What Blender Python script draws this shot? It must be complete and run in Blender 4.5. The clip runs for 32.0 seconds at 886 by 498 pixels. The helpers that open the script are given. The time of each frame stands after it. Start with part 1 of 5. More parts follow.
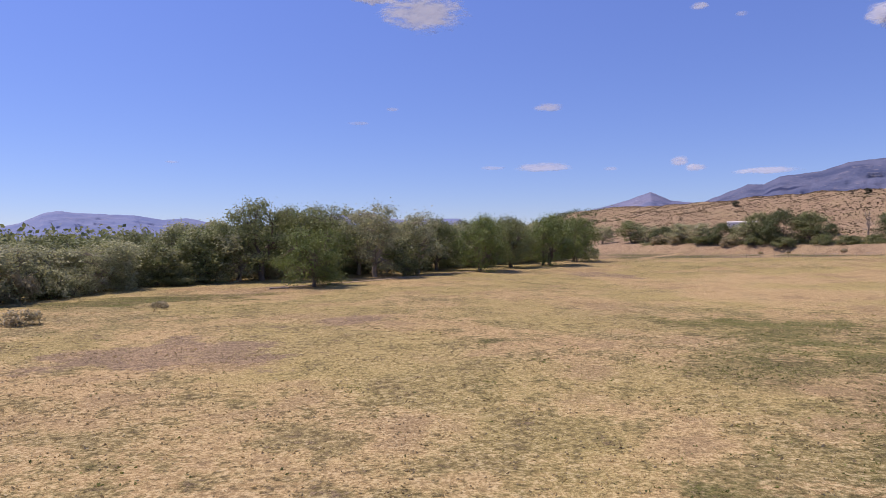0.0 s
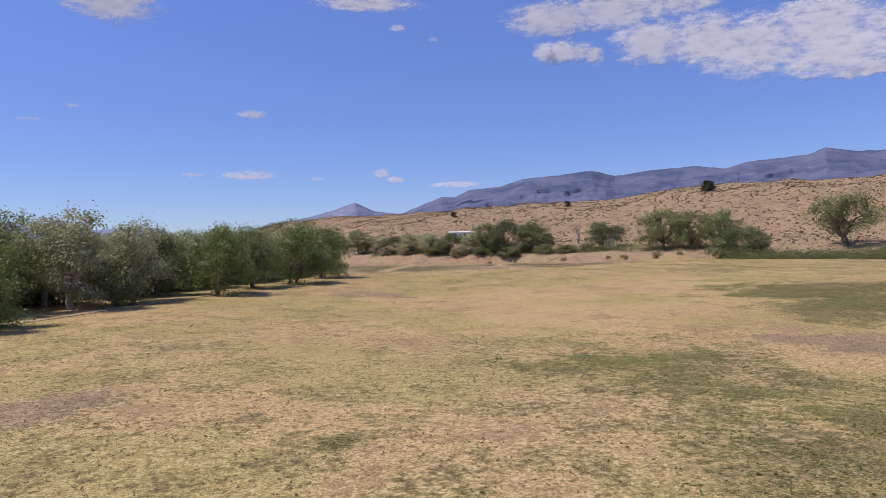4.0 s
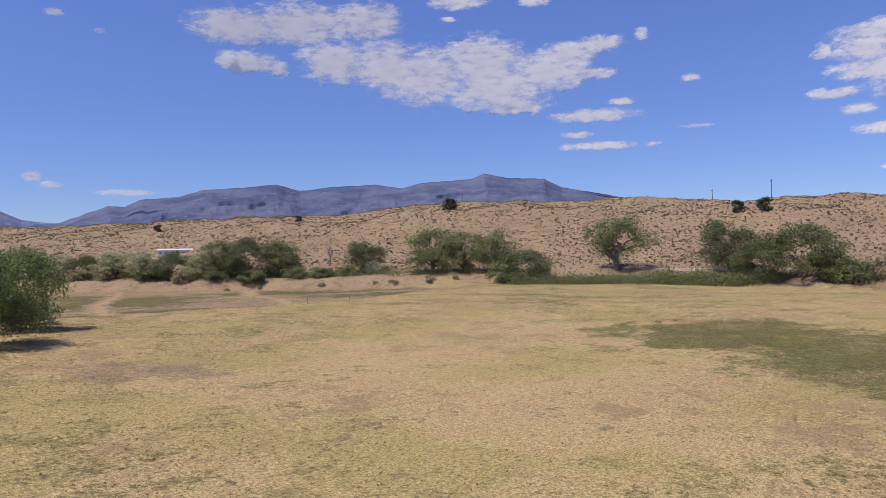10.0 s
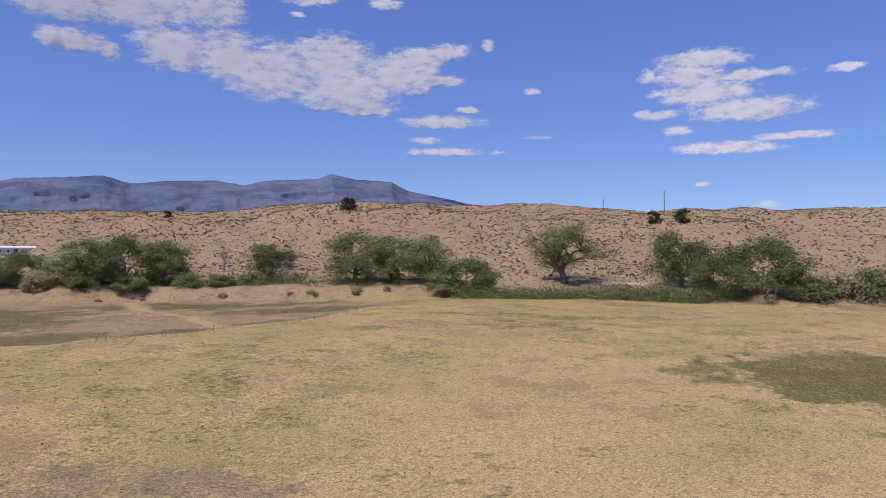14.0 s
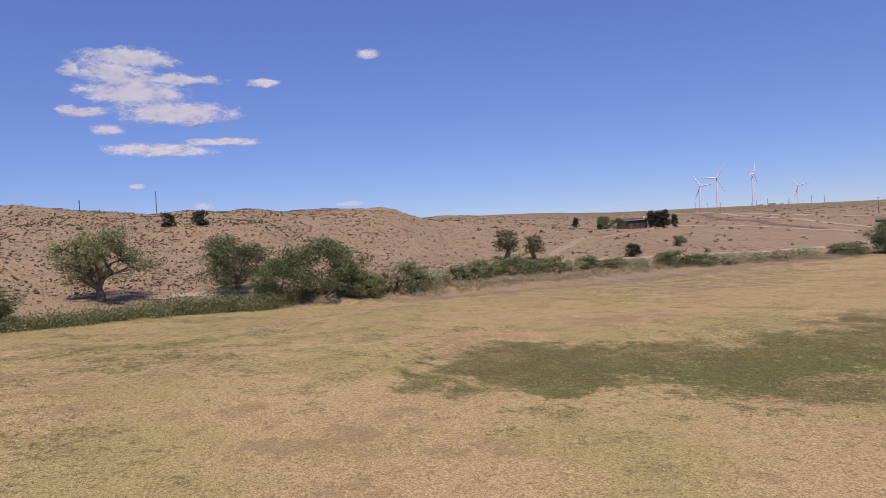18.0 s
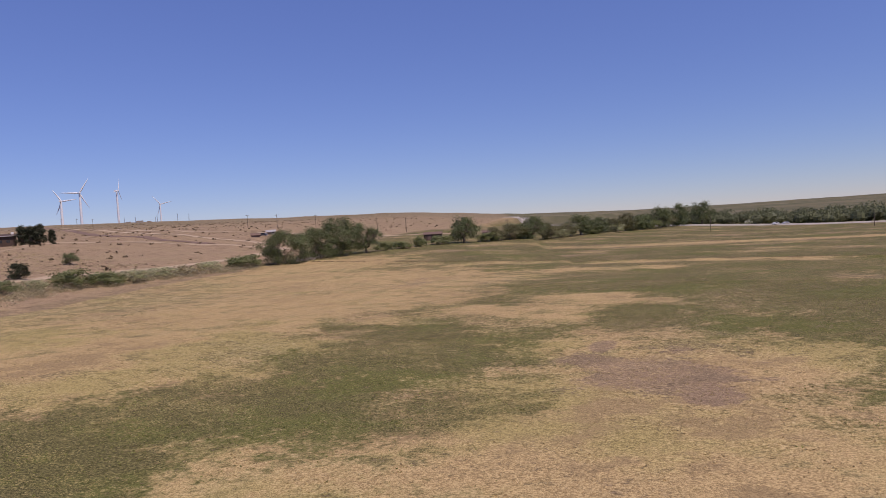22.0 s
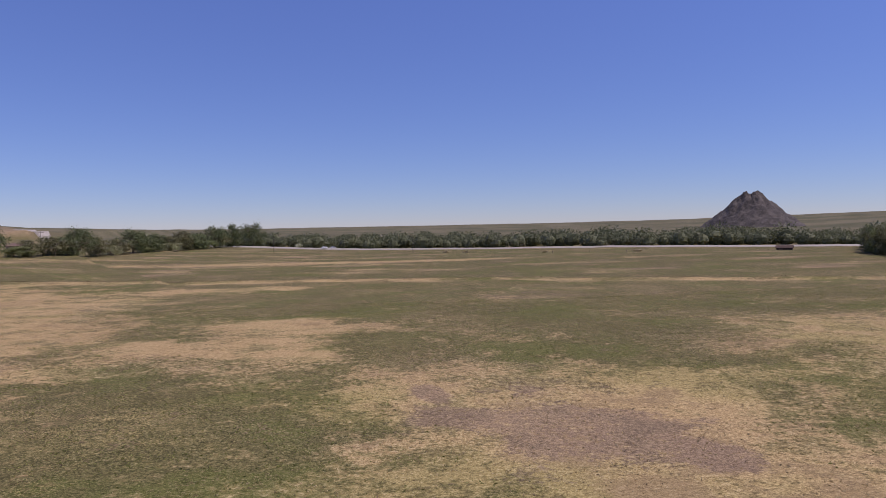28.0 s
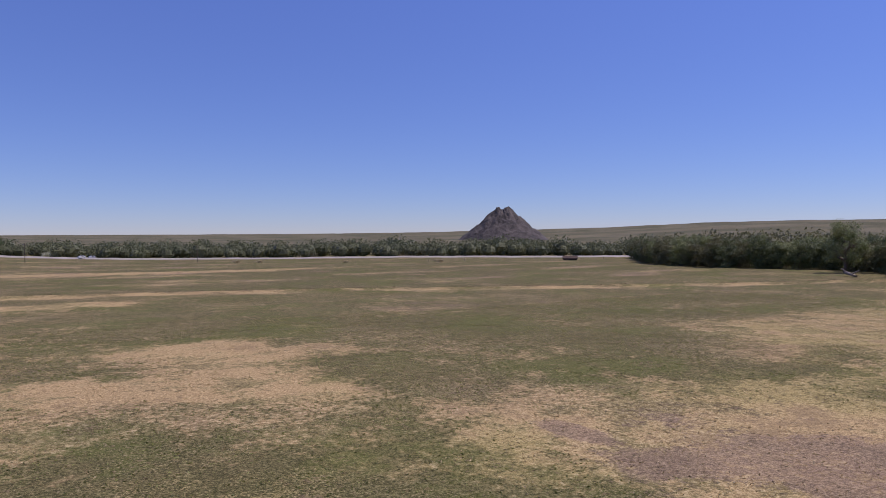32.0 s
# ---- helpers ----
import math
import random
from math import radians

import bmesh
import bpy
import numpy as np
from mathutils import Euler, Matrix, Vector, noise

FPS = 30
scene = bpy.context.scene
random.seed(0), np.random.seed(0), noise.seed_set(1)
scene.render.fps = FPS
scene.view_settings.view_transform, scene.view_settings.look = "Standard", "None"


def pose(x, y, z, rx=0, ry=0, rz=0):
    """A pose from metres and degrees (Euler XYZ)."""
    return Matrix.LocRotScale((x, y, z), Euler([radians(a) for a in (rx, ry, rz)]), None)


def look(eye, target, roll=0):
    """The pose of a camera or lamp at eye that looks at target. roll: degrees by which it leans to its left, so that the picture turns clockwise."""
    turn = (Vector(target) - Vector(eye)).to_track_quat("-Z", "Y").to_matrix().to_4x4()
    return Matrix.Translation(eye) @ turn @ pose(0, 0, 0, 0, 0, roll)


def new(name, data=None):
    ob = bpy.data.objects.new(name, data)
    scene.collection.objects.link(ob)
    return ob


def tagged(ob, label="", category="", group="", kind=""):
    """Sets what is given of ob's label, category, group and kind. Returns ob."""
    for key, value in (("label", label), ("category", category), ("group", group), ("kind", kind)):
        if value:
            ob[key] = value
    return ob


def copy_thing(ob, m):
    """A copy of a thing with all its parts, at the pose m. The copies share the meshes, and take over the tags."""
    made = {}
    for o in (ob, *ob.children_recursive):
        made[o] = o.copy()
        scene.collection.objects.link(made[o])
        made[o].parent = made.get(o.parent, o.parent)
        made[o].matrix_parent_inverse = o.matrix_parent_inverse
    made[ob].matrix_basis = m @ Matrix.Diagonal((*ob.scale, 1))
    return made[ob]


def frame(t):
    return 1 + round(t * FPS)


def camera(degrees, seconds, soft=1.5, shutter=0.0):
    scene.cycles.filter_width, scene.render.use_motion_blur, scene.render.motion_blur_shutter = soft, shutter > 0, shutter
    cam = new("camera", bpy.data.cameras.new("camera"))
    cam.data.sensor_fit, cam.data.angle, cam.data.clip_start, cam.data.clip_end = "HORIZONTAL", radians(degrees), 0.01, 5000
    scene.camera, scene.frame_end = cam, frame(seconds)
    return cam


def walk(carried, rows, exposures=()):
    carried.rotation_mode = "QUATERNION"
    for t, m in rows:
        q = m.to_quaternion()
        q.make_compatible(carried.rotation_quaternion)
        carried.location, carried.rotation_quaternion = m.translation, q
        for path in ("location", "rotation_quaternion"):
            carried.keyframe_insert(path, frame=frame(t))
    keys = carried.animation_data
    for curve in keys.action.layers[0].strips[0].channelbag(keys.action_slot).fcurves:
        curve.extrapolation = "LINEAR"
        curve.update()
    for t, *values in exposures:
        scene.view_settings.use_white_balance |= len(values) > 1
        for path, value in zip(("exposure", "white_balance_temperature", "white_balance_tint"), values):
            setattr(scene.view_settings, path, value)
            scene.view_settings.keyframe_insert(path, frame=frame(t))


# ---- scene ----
cam = camera(64.1, 32.0, soft=0.6)
PATH_ROWS = [
    (0.0, 0.000, 0.000, 5.900, 89.5, 0.6, 0.0),
    (0.5, -0.760, 2.280, 5.900, 89.5, 0.6, -2.0),
    (1.0, -1.330, 4.560, 5.900, 89.6, 0.6, -4.2),
    (1.5, -1.900, 6.840, 6.090, 89.7, 0.7, -6.6),
    (2.0, -2.470, 9.310, 6.090, 89.8, 0.8, -9.3),
    (2.5, -2.850, 11.590, 6.280, 89.9, 0.9, -12.5),
    (3.0, -3.230, 14.060, 6.470, 89.9, 1.0, -16.1),
    (3.5, -3.420, 16.530, 6.660, 89.9, 1.2, -19.9),
    (4.0, -3.610, 19.190, 6.660, 89.9, 1.3, -23.5),
    (4.5, -3.990, 21.850, 6.850, 90.0, 1.3, -26.5),
    (6.5, -4.370, 32.680, 7.610, 90.1, 1.4, -36.5),
    (7.0, -4.370, 35.910, 7.800, 90.2, 1.4, -39.0),
    (7.5, -4.180, 39.330, 7.990, 90.2, 1.3, -41.0),
    (8.0, -3.990, 42.560, 8.180, 90.3, 1.3, -42.9),
    (8.5, -3.420, 45.980, 8.560, 90.3, 1.3, -44.7),
    (9.0, -2.850, 49.210, 8.750, 90.4, 1.3, -46.2),
    (9.5, -1.900, 52.440, 8.940, 90.4, 1.2, -47.6),
    (10.0, -0.950, 55.480, 9.130, 90.5, 1.2, -48.9),
    (10.5, 0.190, 58.710, 9.320, 90.6, 1.1, -50.2),
    (11.0, 1.140, 61.940, 9.510, 90.6, 1.0, -51.4),
    (11.5, 2.090, 65.360, 9.890, 90.7, 0.7, -52.5),
    (12.0, 3.040, 68.780, 10.080, 90.7, 0.5, -53.7),
    (12.5, 3.800, 72.390, 10.270, 90.7, 0.2, -54.9),
    (13.0, 4.370, 76.000, 10.460, 90.7, 0.0, -56.5),
    (13.5, 4.750, 79.800, 10.460, 90.6, -0.1, -58.7),
    (15.5, 6.080, 93.480, 10.840, 90.6, 1.0, -74.4),
    (16.0, 7.410, 96.900, 10.840, 90.5, 1.4, -79.9),
    (16.5, 9.120, 99.940, 11.030, 90.3, 1.7, -85.8),
    (17.0, 10.830, 102.410, 11.220, 90.1, 2.4, -92.3),
    (17.5, 12.920, 104.690, 11.410, 89.9, 2.8, -98.9),
    (18.0, 15.390, 106.400, 11.600, 89.6, 3.0, -105.2),
    (18.5, 17.860, 107.730, 11.600, 89.4, 3.2, -111.4),
    (19.0, 20.520, 108.490, 11.600, 89.2, 3.4, -118.0),
    (19.5, 22.990, 109.060, 11.600, 88.9, 3.7, -125.1),
    (20.0, 25.650, 109.060, 11.600, 88.5, 3.9, -132.4),
    (20.5, 28.310, 108.870, 11.600, 88.3, 4.1, -139.4),
    (21.0, 30.970, 108.110, 11.600, 88.1, 4.2, -145.6),
    (21.5, 33.630, 106.970, 11.410, 88.0, 4.0, -150.3),
    (22.0, 36.100, 105.450, 11.410, 88.0, 3.8, -154.0),
    (22.5, 38.190, 103.740, 11.410, 88.1, 3.6, -157.2),
    (23.0, 40.090, 102.030, 11.410, 88.1, 3.4, -160.1),
    (23.5, 41.990, 100.130, 11.410, 88.2, 3.3, -163.0),
    (24.0, 43.510, 98.040, 11.220, 88.2, 3.1, -165.8),
    (24.5, 45.030, 96.140, 11.220, 88.2, 2.8, -168.5),
    (25.0, 46.740, 94.430, 11.220, 88.3, 2.5, -171.1),
    (25.5, 48.640, 93.100, 11.030, 88.3, 2.0, -173.7),
    (27.5, 57.950, 89.680, 10.840, 88.1, 1.1, -187.9),
    (28.0, 60.610, 88.540, 10.650, 88.2, 1.0, -191.5),
    (28.5, 63.270, 87.210, 10.650, 88.2, 0.9, -194.9),
    (29.0, 65.740, 85.500, 10.460, 88.3, 0.8, -198.1),
    (29.5, 68.210, 83.410, 10.270, 88.4, 0.8, -201.1),
    (30.0, 70.490, 80.940, 10.270, 88.5, 0.5, -203.4),
    (30.5, 72.580, 78.280, 10.080, 88.6, 0.3, -205.2),
    (31.0, 74.670, 75.620, 10.080, 88.8, 0.2, -207.1),
    (31.5, 76.380, 72.770, 10.080, 88.9, 0.2, -209.2),
    (32.0, 77.900, 69.920, 9.890, 88.9, 0.2, -211.2),
]
walk(cam, [(t, pose(x, y, z, a, b, c)) for t, x, y, z, a, b, c in PATH_ROWS],
     exposures=[(0, 0.02, 6780, 26), (3, 0.0, 6650, 20), (8, -0.06, 6600, 18), (13, -0.12, 6450, 18), (18, -0.19, 6700, 23), (21, -0.3, 6950, 26), (24, -0.36, 6820, 26), (28, -0.36, 6520, 27), (32, -0.35, 6230, 28)])

# world, sun and exposure
SUN_AZ, SUN_EL = -72.0, 61.0
world = bpy.data.worlds.new("world")
scene.world = world
world.use_nodes = True
wn = world.node_tree.nodes
sky = wn.new("ShaderNodeTexSky")
sky.sky_type = "NISHITA"
sky.sun_disc = False
sky.sun_elevation = radians(SUN_EL)
sky.sun_rotation = radians(SUN_AZ)
sky.altitude = 1900
sky.air_density = 1.0
sky.dust_density = 0.0
sky.ozone_density = 9.0
wn["Background"].inputs[1].default_value = 0.138
tone = wn.new("ShaderNodeMix")
tone.data_type, tone.blend_type = "RGBA", "MULTIPLY"
tone.inputs[0].default_value = 1.0
height = wn.new("ShaderNodeSeparateXYZ")
world.node_tree.links.new(wn.new("ShaderNodeTexCoord").outputs["Generated"], height.inputs[0])
haze = wn.new("ShaderNodeMapRange")
haze.inputs[1].default_value, haze.inputs[2].default_value = 0.0, 0.34
world.node_tree.links.new(height.outputs[2], haze.inputs[0])
veil = wn.new("ShaderNodeMix")
veil.data_type = "RGBA"
veil.inputs[6].default_value, veil.inputs[7].default_value = (0.73, 0.70, 0.755, 1), (1.07, 0.985, 1.2, 1)
world.node_tree.links.new(haze.outputs[0], veil.inputs[0])
world.node_tree.links.new(veil.outputs[2], tone.inputs[7])
world.node_tree.links.new(sky.outputs[0], tone.inputs[6])
world.node_tree.links.new(tone.outputs[2], wn["Background"].inputs[0])
sun = new("sun", bpy.data.lights.new("sun", "SUN"))
sun.data.energy = 4.4
sun.data.angle = radians(0.53)
sun.data.color = (1.0, 0.95, 0.86)
sa, se = radians(SUN_AZ), radians(SUN_EL)
sun.matrix_world = look((math.sin(sa) * math.cos(se) * 300, math.cos(sa) * math.cos(se) * 300, math.sin(se) * 300), (0, 0, 0))


# ---- material helpers ----
def mat(name):
    m = bpy.data.materials.new(name)
    m.use_nodes = True
    nt = m.node_tree
    return m, nt, nt.nodes["Principled BSDF"]


def nd(nt, kind, **vals):
    n = nt.nodes.new(kind)
    for k, v in vals.items():
        n.inputs[k.replace("_", " ")].default_value = v
    return n


def noise_tex(nt, scale, detail=4.0, rough=0.6, vec=None):
    n = nd(nt, "ShaderNodeTexNoise", Scale=scale, Detail=detail, Roughness=rough)
    if vec is not None:
        nt.links.new(vec, n.inputs["Vector"])
    return n.outputs["Fac"]


def mix(nt, fac, a, b):
    n = nt.nodes.new("ShaderNodeMix")
    n.data_type = "RGBA"
    for i, v in ((0, fac), (6, a), (7, b)):
        if isinstance(v, bpy.types.NodeSocket):
            nt.links.new(v, n.inputs[i])
        else:
            n.inputs[i].default_value = v if i == 0 else (*v, 1.0)
    return n.outputs[2]


def math_n(nt, op, a, b=0.0, clamp=False):
    n = nt.nodes.new("ShaderNodeMath")
    n.operation = op
    n.use_clamp = clamp
    for i, v in enumerate((a, b)):
        if isinstance(v, bpy.types.NodeSocket):
            nt.links.new(v, n.inputs[i])
        else:
            n.inputs[i].default_value = v
    return n.outputs[0]


def step(nt, v, lo, hi):
    n = nt.nodes.new("ShaderNodeMapRange")
    n.interpolation_type = "SMOOTHSTEP"
    nt.links.new(v, n.inputs[0])
    n.inputs[1].default_value, n.inputs[2].default_value = lo, hi
    return n.outputs[0]


def attr(nt, name):
    n = nt.nodes.new("ShaderNodeAttribute")
    n.attribute_name = name
    return n.outputs["Fac"]


def bump(nt, height, strength, dist, bsdf):
    n = nt.nodes.new("ShaderNodeBump")
    n.inputs["Strength"].default_value, n.inputs["Distance"].default_value = strength, dist
    nt.links.new(height, n.inputs["Height"])
    nt.links.new(n.outputs[0], bsdf.inputs["Normal"])


def plain(name, colour, rough=0.7, metal=0.0, vary=0.25, scale=3.0):
    """A matt material with two scales of variation."""
    m, nt, b = mat(name)
    pos = nt.nodes.new("ShaderNodeTexCoord").outputs["Object"]
    f1, f2 = noise_tex(nt, scale, 5, 0.65, pos), noise_tex(nt, scale * 9, 3, 0.6, pos)
    f = math_n(nt, "ADD", math_n(nt, "MULTIPLY", f1, 0.6), math_n(nt, "MULTIPLY", f2, 0.4))
    lo, hi = [c * (1 - vary) for c in colour], [min(1, c * (1 + vary)) for c in colour]
    nt.links.new(mix(nt, step(nt, f, 0.3, 0.7), lo, hi), b.inputs["Base Color"])
    b.inputs["Roughness"].default_value, b.inputs["Metallic"].default_value = rough, metal
    b.inputs["Specular IOR Level"].default_value = 0.25
    bump(nt, f, 0.3, 0.02, b)
    return m


def leaf_mat(name, dark, light, tint, through_light=0.68):
    """Leaves: each leaf and each plant differs a little, and some light passes through."""
    m, nt, b = mat(name)
    geo = nt.nodes.new("ShaderNodeNewGeometry").outputs["Random Per Island"]
    ob = nt.nodes.new("ShaderNodeObjectInfo").outputs["Random"]
    pos = nt.nodes.new("ShaderNodeTexCoord").outputs["Object"]
    big = noise_tex(nt, 0.55, 2, 0.5, pos)
    c = mix(nt, geo, dark, light)
    c = mix(nt, math_n(nt, "MULTIPLY", step(nt, big, 0.35, 0.7), 0.55), c, tint)
    c = mix(nt, math_n(nt, "MULTIPLY", ob, 0.35), c, [0.6 * a + 0.4 * e for a, e in zip(dark, tint)])
    nt.links.new(c, b.inputs["Base Color"])
    b.inputs["Roughness"].default_value = 0.6
    b.inputs["Specular IOR Level"].default_value = 0.2
    tr = nt.nodes.new("ShaderNodeBsdfTranslucent")
    nt.links.new(mix(nt, through_light, (0, 0, 0), c), tr.inputs[0])
    both = nt.nodes.new("ShaderNodeAddShader")
    nt.links.new(b.outputs[0], both.inputs[0])
    nt.links.new(tr.outputs[0], both.inputs[1])
    nt.links.new(both.outputs[0], nt.nodes["Material Output"].inputs[0])
    return m


# ---- mesh helpers ----
def mesh_of(name, verts, faces, material=None, smooth=False):
    """A mesh from arrays of places and of equal-sided faces."""
    verts, faces = np.asarray(verts, np.float32), np.asarray(faces, np.int32)
    me = bpy.data.meshes.new(name)
    n, k = faces.shape
    me.vertices.add(len(verts))
    me.vertices.foreach_set("co", verts.ravel())
    me.loops.add(n * k)
    me.loops.foreach_set("vertex_index", faces.ravel())
    me.polygons.add(n)
    me.polygons.foreach_set("loop_start", np.arange(n, dtype=np.int32) * k)
    me.polygons.foreach_set("use_smooth", np.full(n, smooth))
    me.update(calc_edges=True)
    if material:
        me.materials.append(material)
    return me


def part(name, data, material, parent, label=""):
    """Link a mesh, or a bmesh, as one part under a thing."""
    if isinstance(data, bmesh.types.BMesh):
        me = bpy.data.meshes.new(name)
        data.to_mesh(me)
        data.free()
        data = me
    if material and not data.materials:
        data.materials.append(material)
    ob = new(name, data)
    if parent:
        ob.parent = parent
    if label:
        ob["label"] = label
    return ob


def box_bm(bm, cx, cy, cz, sx, sy, sz, bevel=0.0):
    got = bmesh.ops.create_cube(bm, size=1.0, matrix=Matrix.Translation((cx, cy, cz)) @ Matrix.Diagonal((sx, sy, sz, 1)))
    if bevel:
        edges = list({e for v in got["verts"] for e in v.link_edges})
        bmesh.ops.bevel(bm, geom=edges, offset=bevel, segments=2, affect="EDGES", profile=0.6)
    return bm


def box(cx, cy, cz, sx, sy, sz, bevel=0.0):
    return box_bm(bmesh.new(), cx, cy, cz, sx, sy, sz, bevel)


def tubes(segs, sides=6):
    """Tapered tubes along segments (a, b, radius a, radius b): arrays of verts and quads."""
    segs = list(segs)
    a = np.array([s[0] for s in segs], float)
    b = np.array([s[1] for s in segs], float)
    ra, rb = np.array([s[2] for s in segs]), np.array([s[3] for s in segs])
    d = b - a
    d /= np.linalg.norm(d, axis=1, keepdims=True) + 1e-9
    ref = np.where(np.abs(d[:, 2:3]) > 0.9, np.array([[1.0, 0, 0]]), np.array([[0, 0, 1.0]]))
    u = np.cross(d, ref)
    u /= np.linalg.norm(u, axis=1, keepdims=True)
    v = np.cross(d, u)
    ang = np.arange(sides) * 2 * np.pi / sides
    ring = u[:, None] * np.cos(ang)[None, :, None] + v[:, None] * np.sin(ang)[None, :, None]
    verts = np.concatenate([a[:, None] + ring * ra[:, None, None], b[:, None] + ring * rb[:, None, None]], 1)
    k = np.arange(sides)
    quad = np.stack([k, (k + 1) % sides, (k + 1) % sides + sides, k + sides], 1)
    faces = (np.arange(len(segs)) * 2 * sides)[:, None, None] + quad[None]
    return verts.reshape(-1, 3), faces.reshape(-1, 4)


def leaves(centres, size, rng, slim=0.62, up=0.25, face=None):
    """Leaf sprays: one small diamond each, turned every way, or about the way that face gives."""
    n = len(centres)
    a = rng.normal(size=(n, 3))
    if face is not None:
        way = face + rng.normal(size=(n, 3)) * 0.55
        a = np.cross(way, a)
    a /= np.linalg.norm(a, axis=1, keepdims=True) + 1e-9
    b = np.cross(a, way if face is not None else rng.normal(size=(n, 3)) + np.array([0, 0, up]))
    b /= np.linalg.norm(b, axis=1, keepdims=True) + 1e-9
    s = size * rng.uniform(0.6, 1.35, (n, 1))
    v = np.stack([centres + a * s, centres + b * s * slim, centres - a * s, centres - b * s * slim], 1)
    return v.reshape(-1, 3), np.arange(4 * n).reshape(-1, 4)


# ---- the lie of the land ----
# Foot of the bank between the field and the bench under the hill, from north-west to south-east.
BANK = np.array([(-160, 640), (-20, 470), (30, 360), (58, 285), (75, 230), (100, 192), (126, 152), (141, 112), (146, 85),
                 (157, 55), (168, 25), (186, -20), (199, -70), (212, -110), (231, -183), (246, -260), (262, -420)], float)
CENTRE = (30.0, 70.0)
LIP = np.array([(-60, 190), (-5, 165), (15, 157), (38, 150), (62, 143.5), (80, 143), (100, 146), (124, 149)], float)
FURROW = np.array([(204, -100), (168, -94), (135, -90), (85, -94), (42, -88), (10, -80), (-28, -63), (-62, -42), (-93, -20)], float)


def sstep(v, lo, hi):
    t = np.clip((v - lo) / (hi - lo), 0, 1)
    return t * t * (3 - 2 * t)


def line_dist(x, y, line):
    """Signed distance to a polyline (positive on the left of its direction reversed, that is beyond the bank)."""
    best = np.full(np.shape(x), 1e9)
    sign = np.ones(np.shape(x))
    for (ax, ay), (bx, by) in zip(line[:-1], line[1:]):
        dx, dy = bx - ax, by - ay
        t = np.clip(((x - ax) * dx + (y - ay) * dy) / (dx * dx + dy * dy), 0, 1)
        ex, ey = x - ax - t * dx, y - ay - t * dy
        d = np.hypot(ex, ey)
        s = np.sign(dy * ex - dx * ey) * -1
        near = d < best
        best = np.where(near, d, best)
        sign = np.where(near, s, sign)
    return best * sign


def waves(x, y, scale, seed, octaves=4):
    """Cheap smooth noise from turned sine waves, about -1 to 1."""
    r = np.random.default_rng(seed)
    out = np.zeros(np.shape(x))
    amp, tot = 1.0, 0.0
    for _ in range(octaves):
        for _ in range(4):
            th, ph = r.uniform(0, 2 * np.pi, 2)
            k = 2 * np.pi / scale * r.uniform(0.7, 1.4)
            out += amp * np.sin(k * (x * np.cos(th) + y * np.sin(th)) + ph + 1.3 * np.sin(k * 0.6 * (x * np.sin(th) - y * np.cos(th)) + 2 * ph))
        tot += amp * 2.2
        amp *= 0.5
        scale *= 0.47
    return out / tot


# Skyline beyond the field: bearing in degrees clockwise from +y, rise in thousandths, distance.
RIDGE_AZ = [0, 96, 104, 111, 118, 128, 139, 150, 155, 160, 168, 174, 190, 200, 210, 216, 223, 230, 237, 245, 262, 300, 360]
RIDGE_UP = [8, 30, 41, 37, 32, 30, 25, 21, 14, 7, 2.5, 1.5, 2, 2.5, 4.5, 7, 9.5, 15, 17, 17, 13, 8, 8]
RIDGE_R = [3000, 900, 900, 1200, 1400, 1400, 1400, 1500, 1800, 2200, 3300, 4000, 4000, 4000, 3600, 3300, 3000, 2600, 2500, 2500, 2500, 3000, 3000]


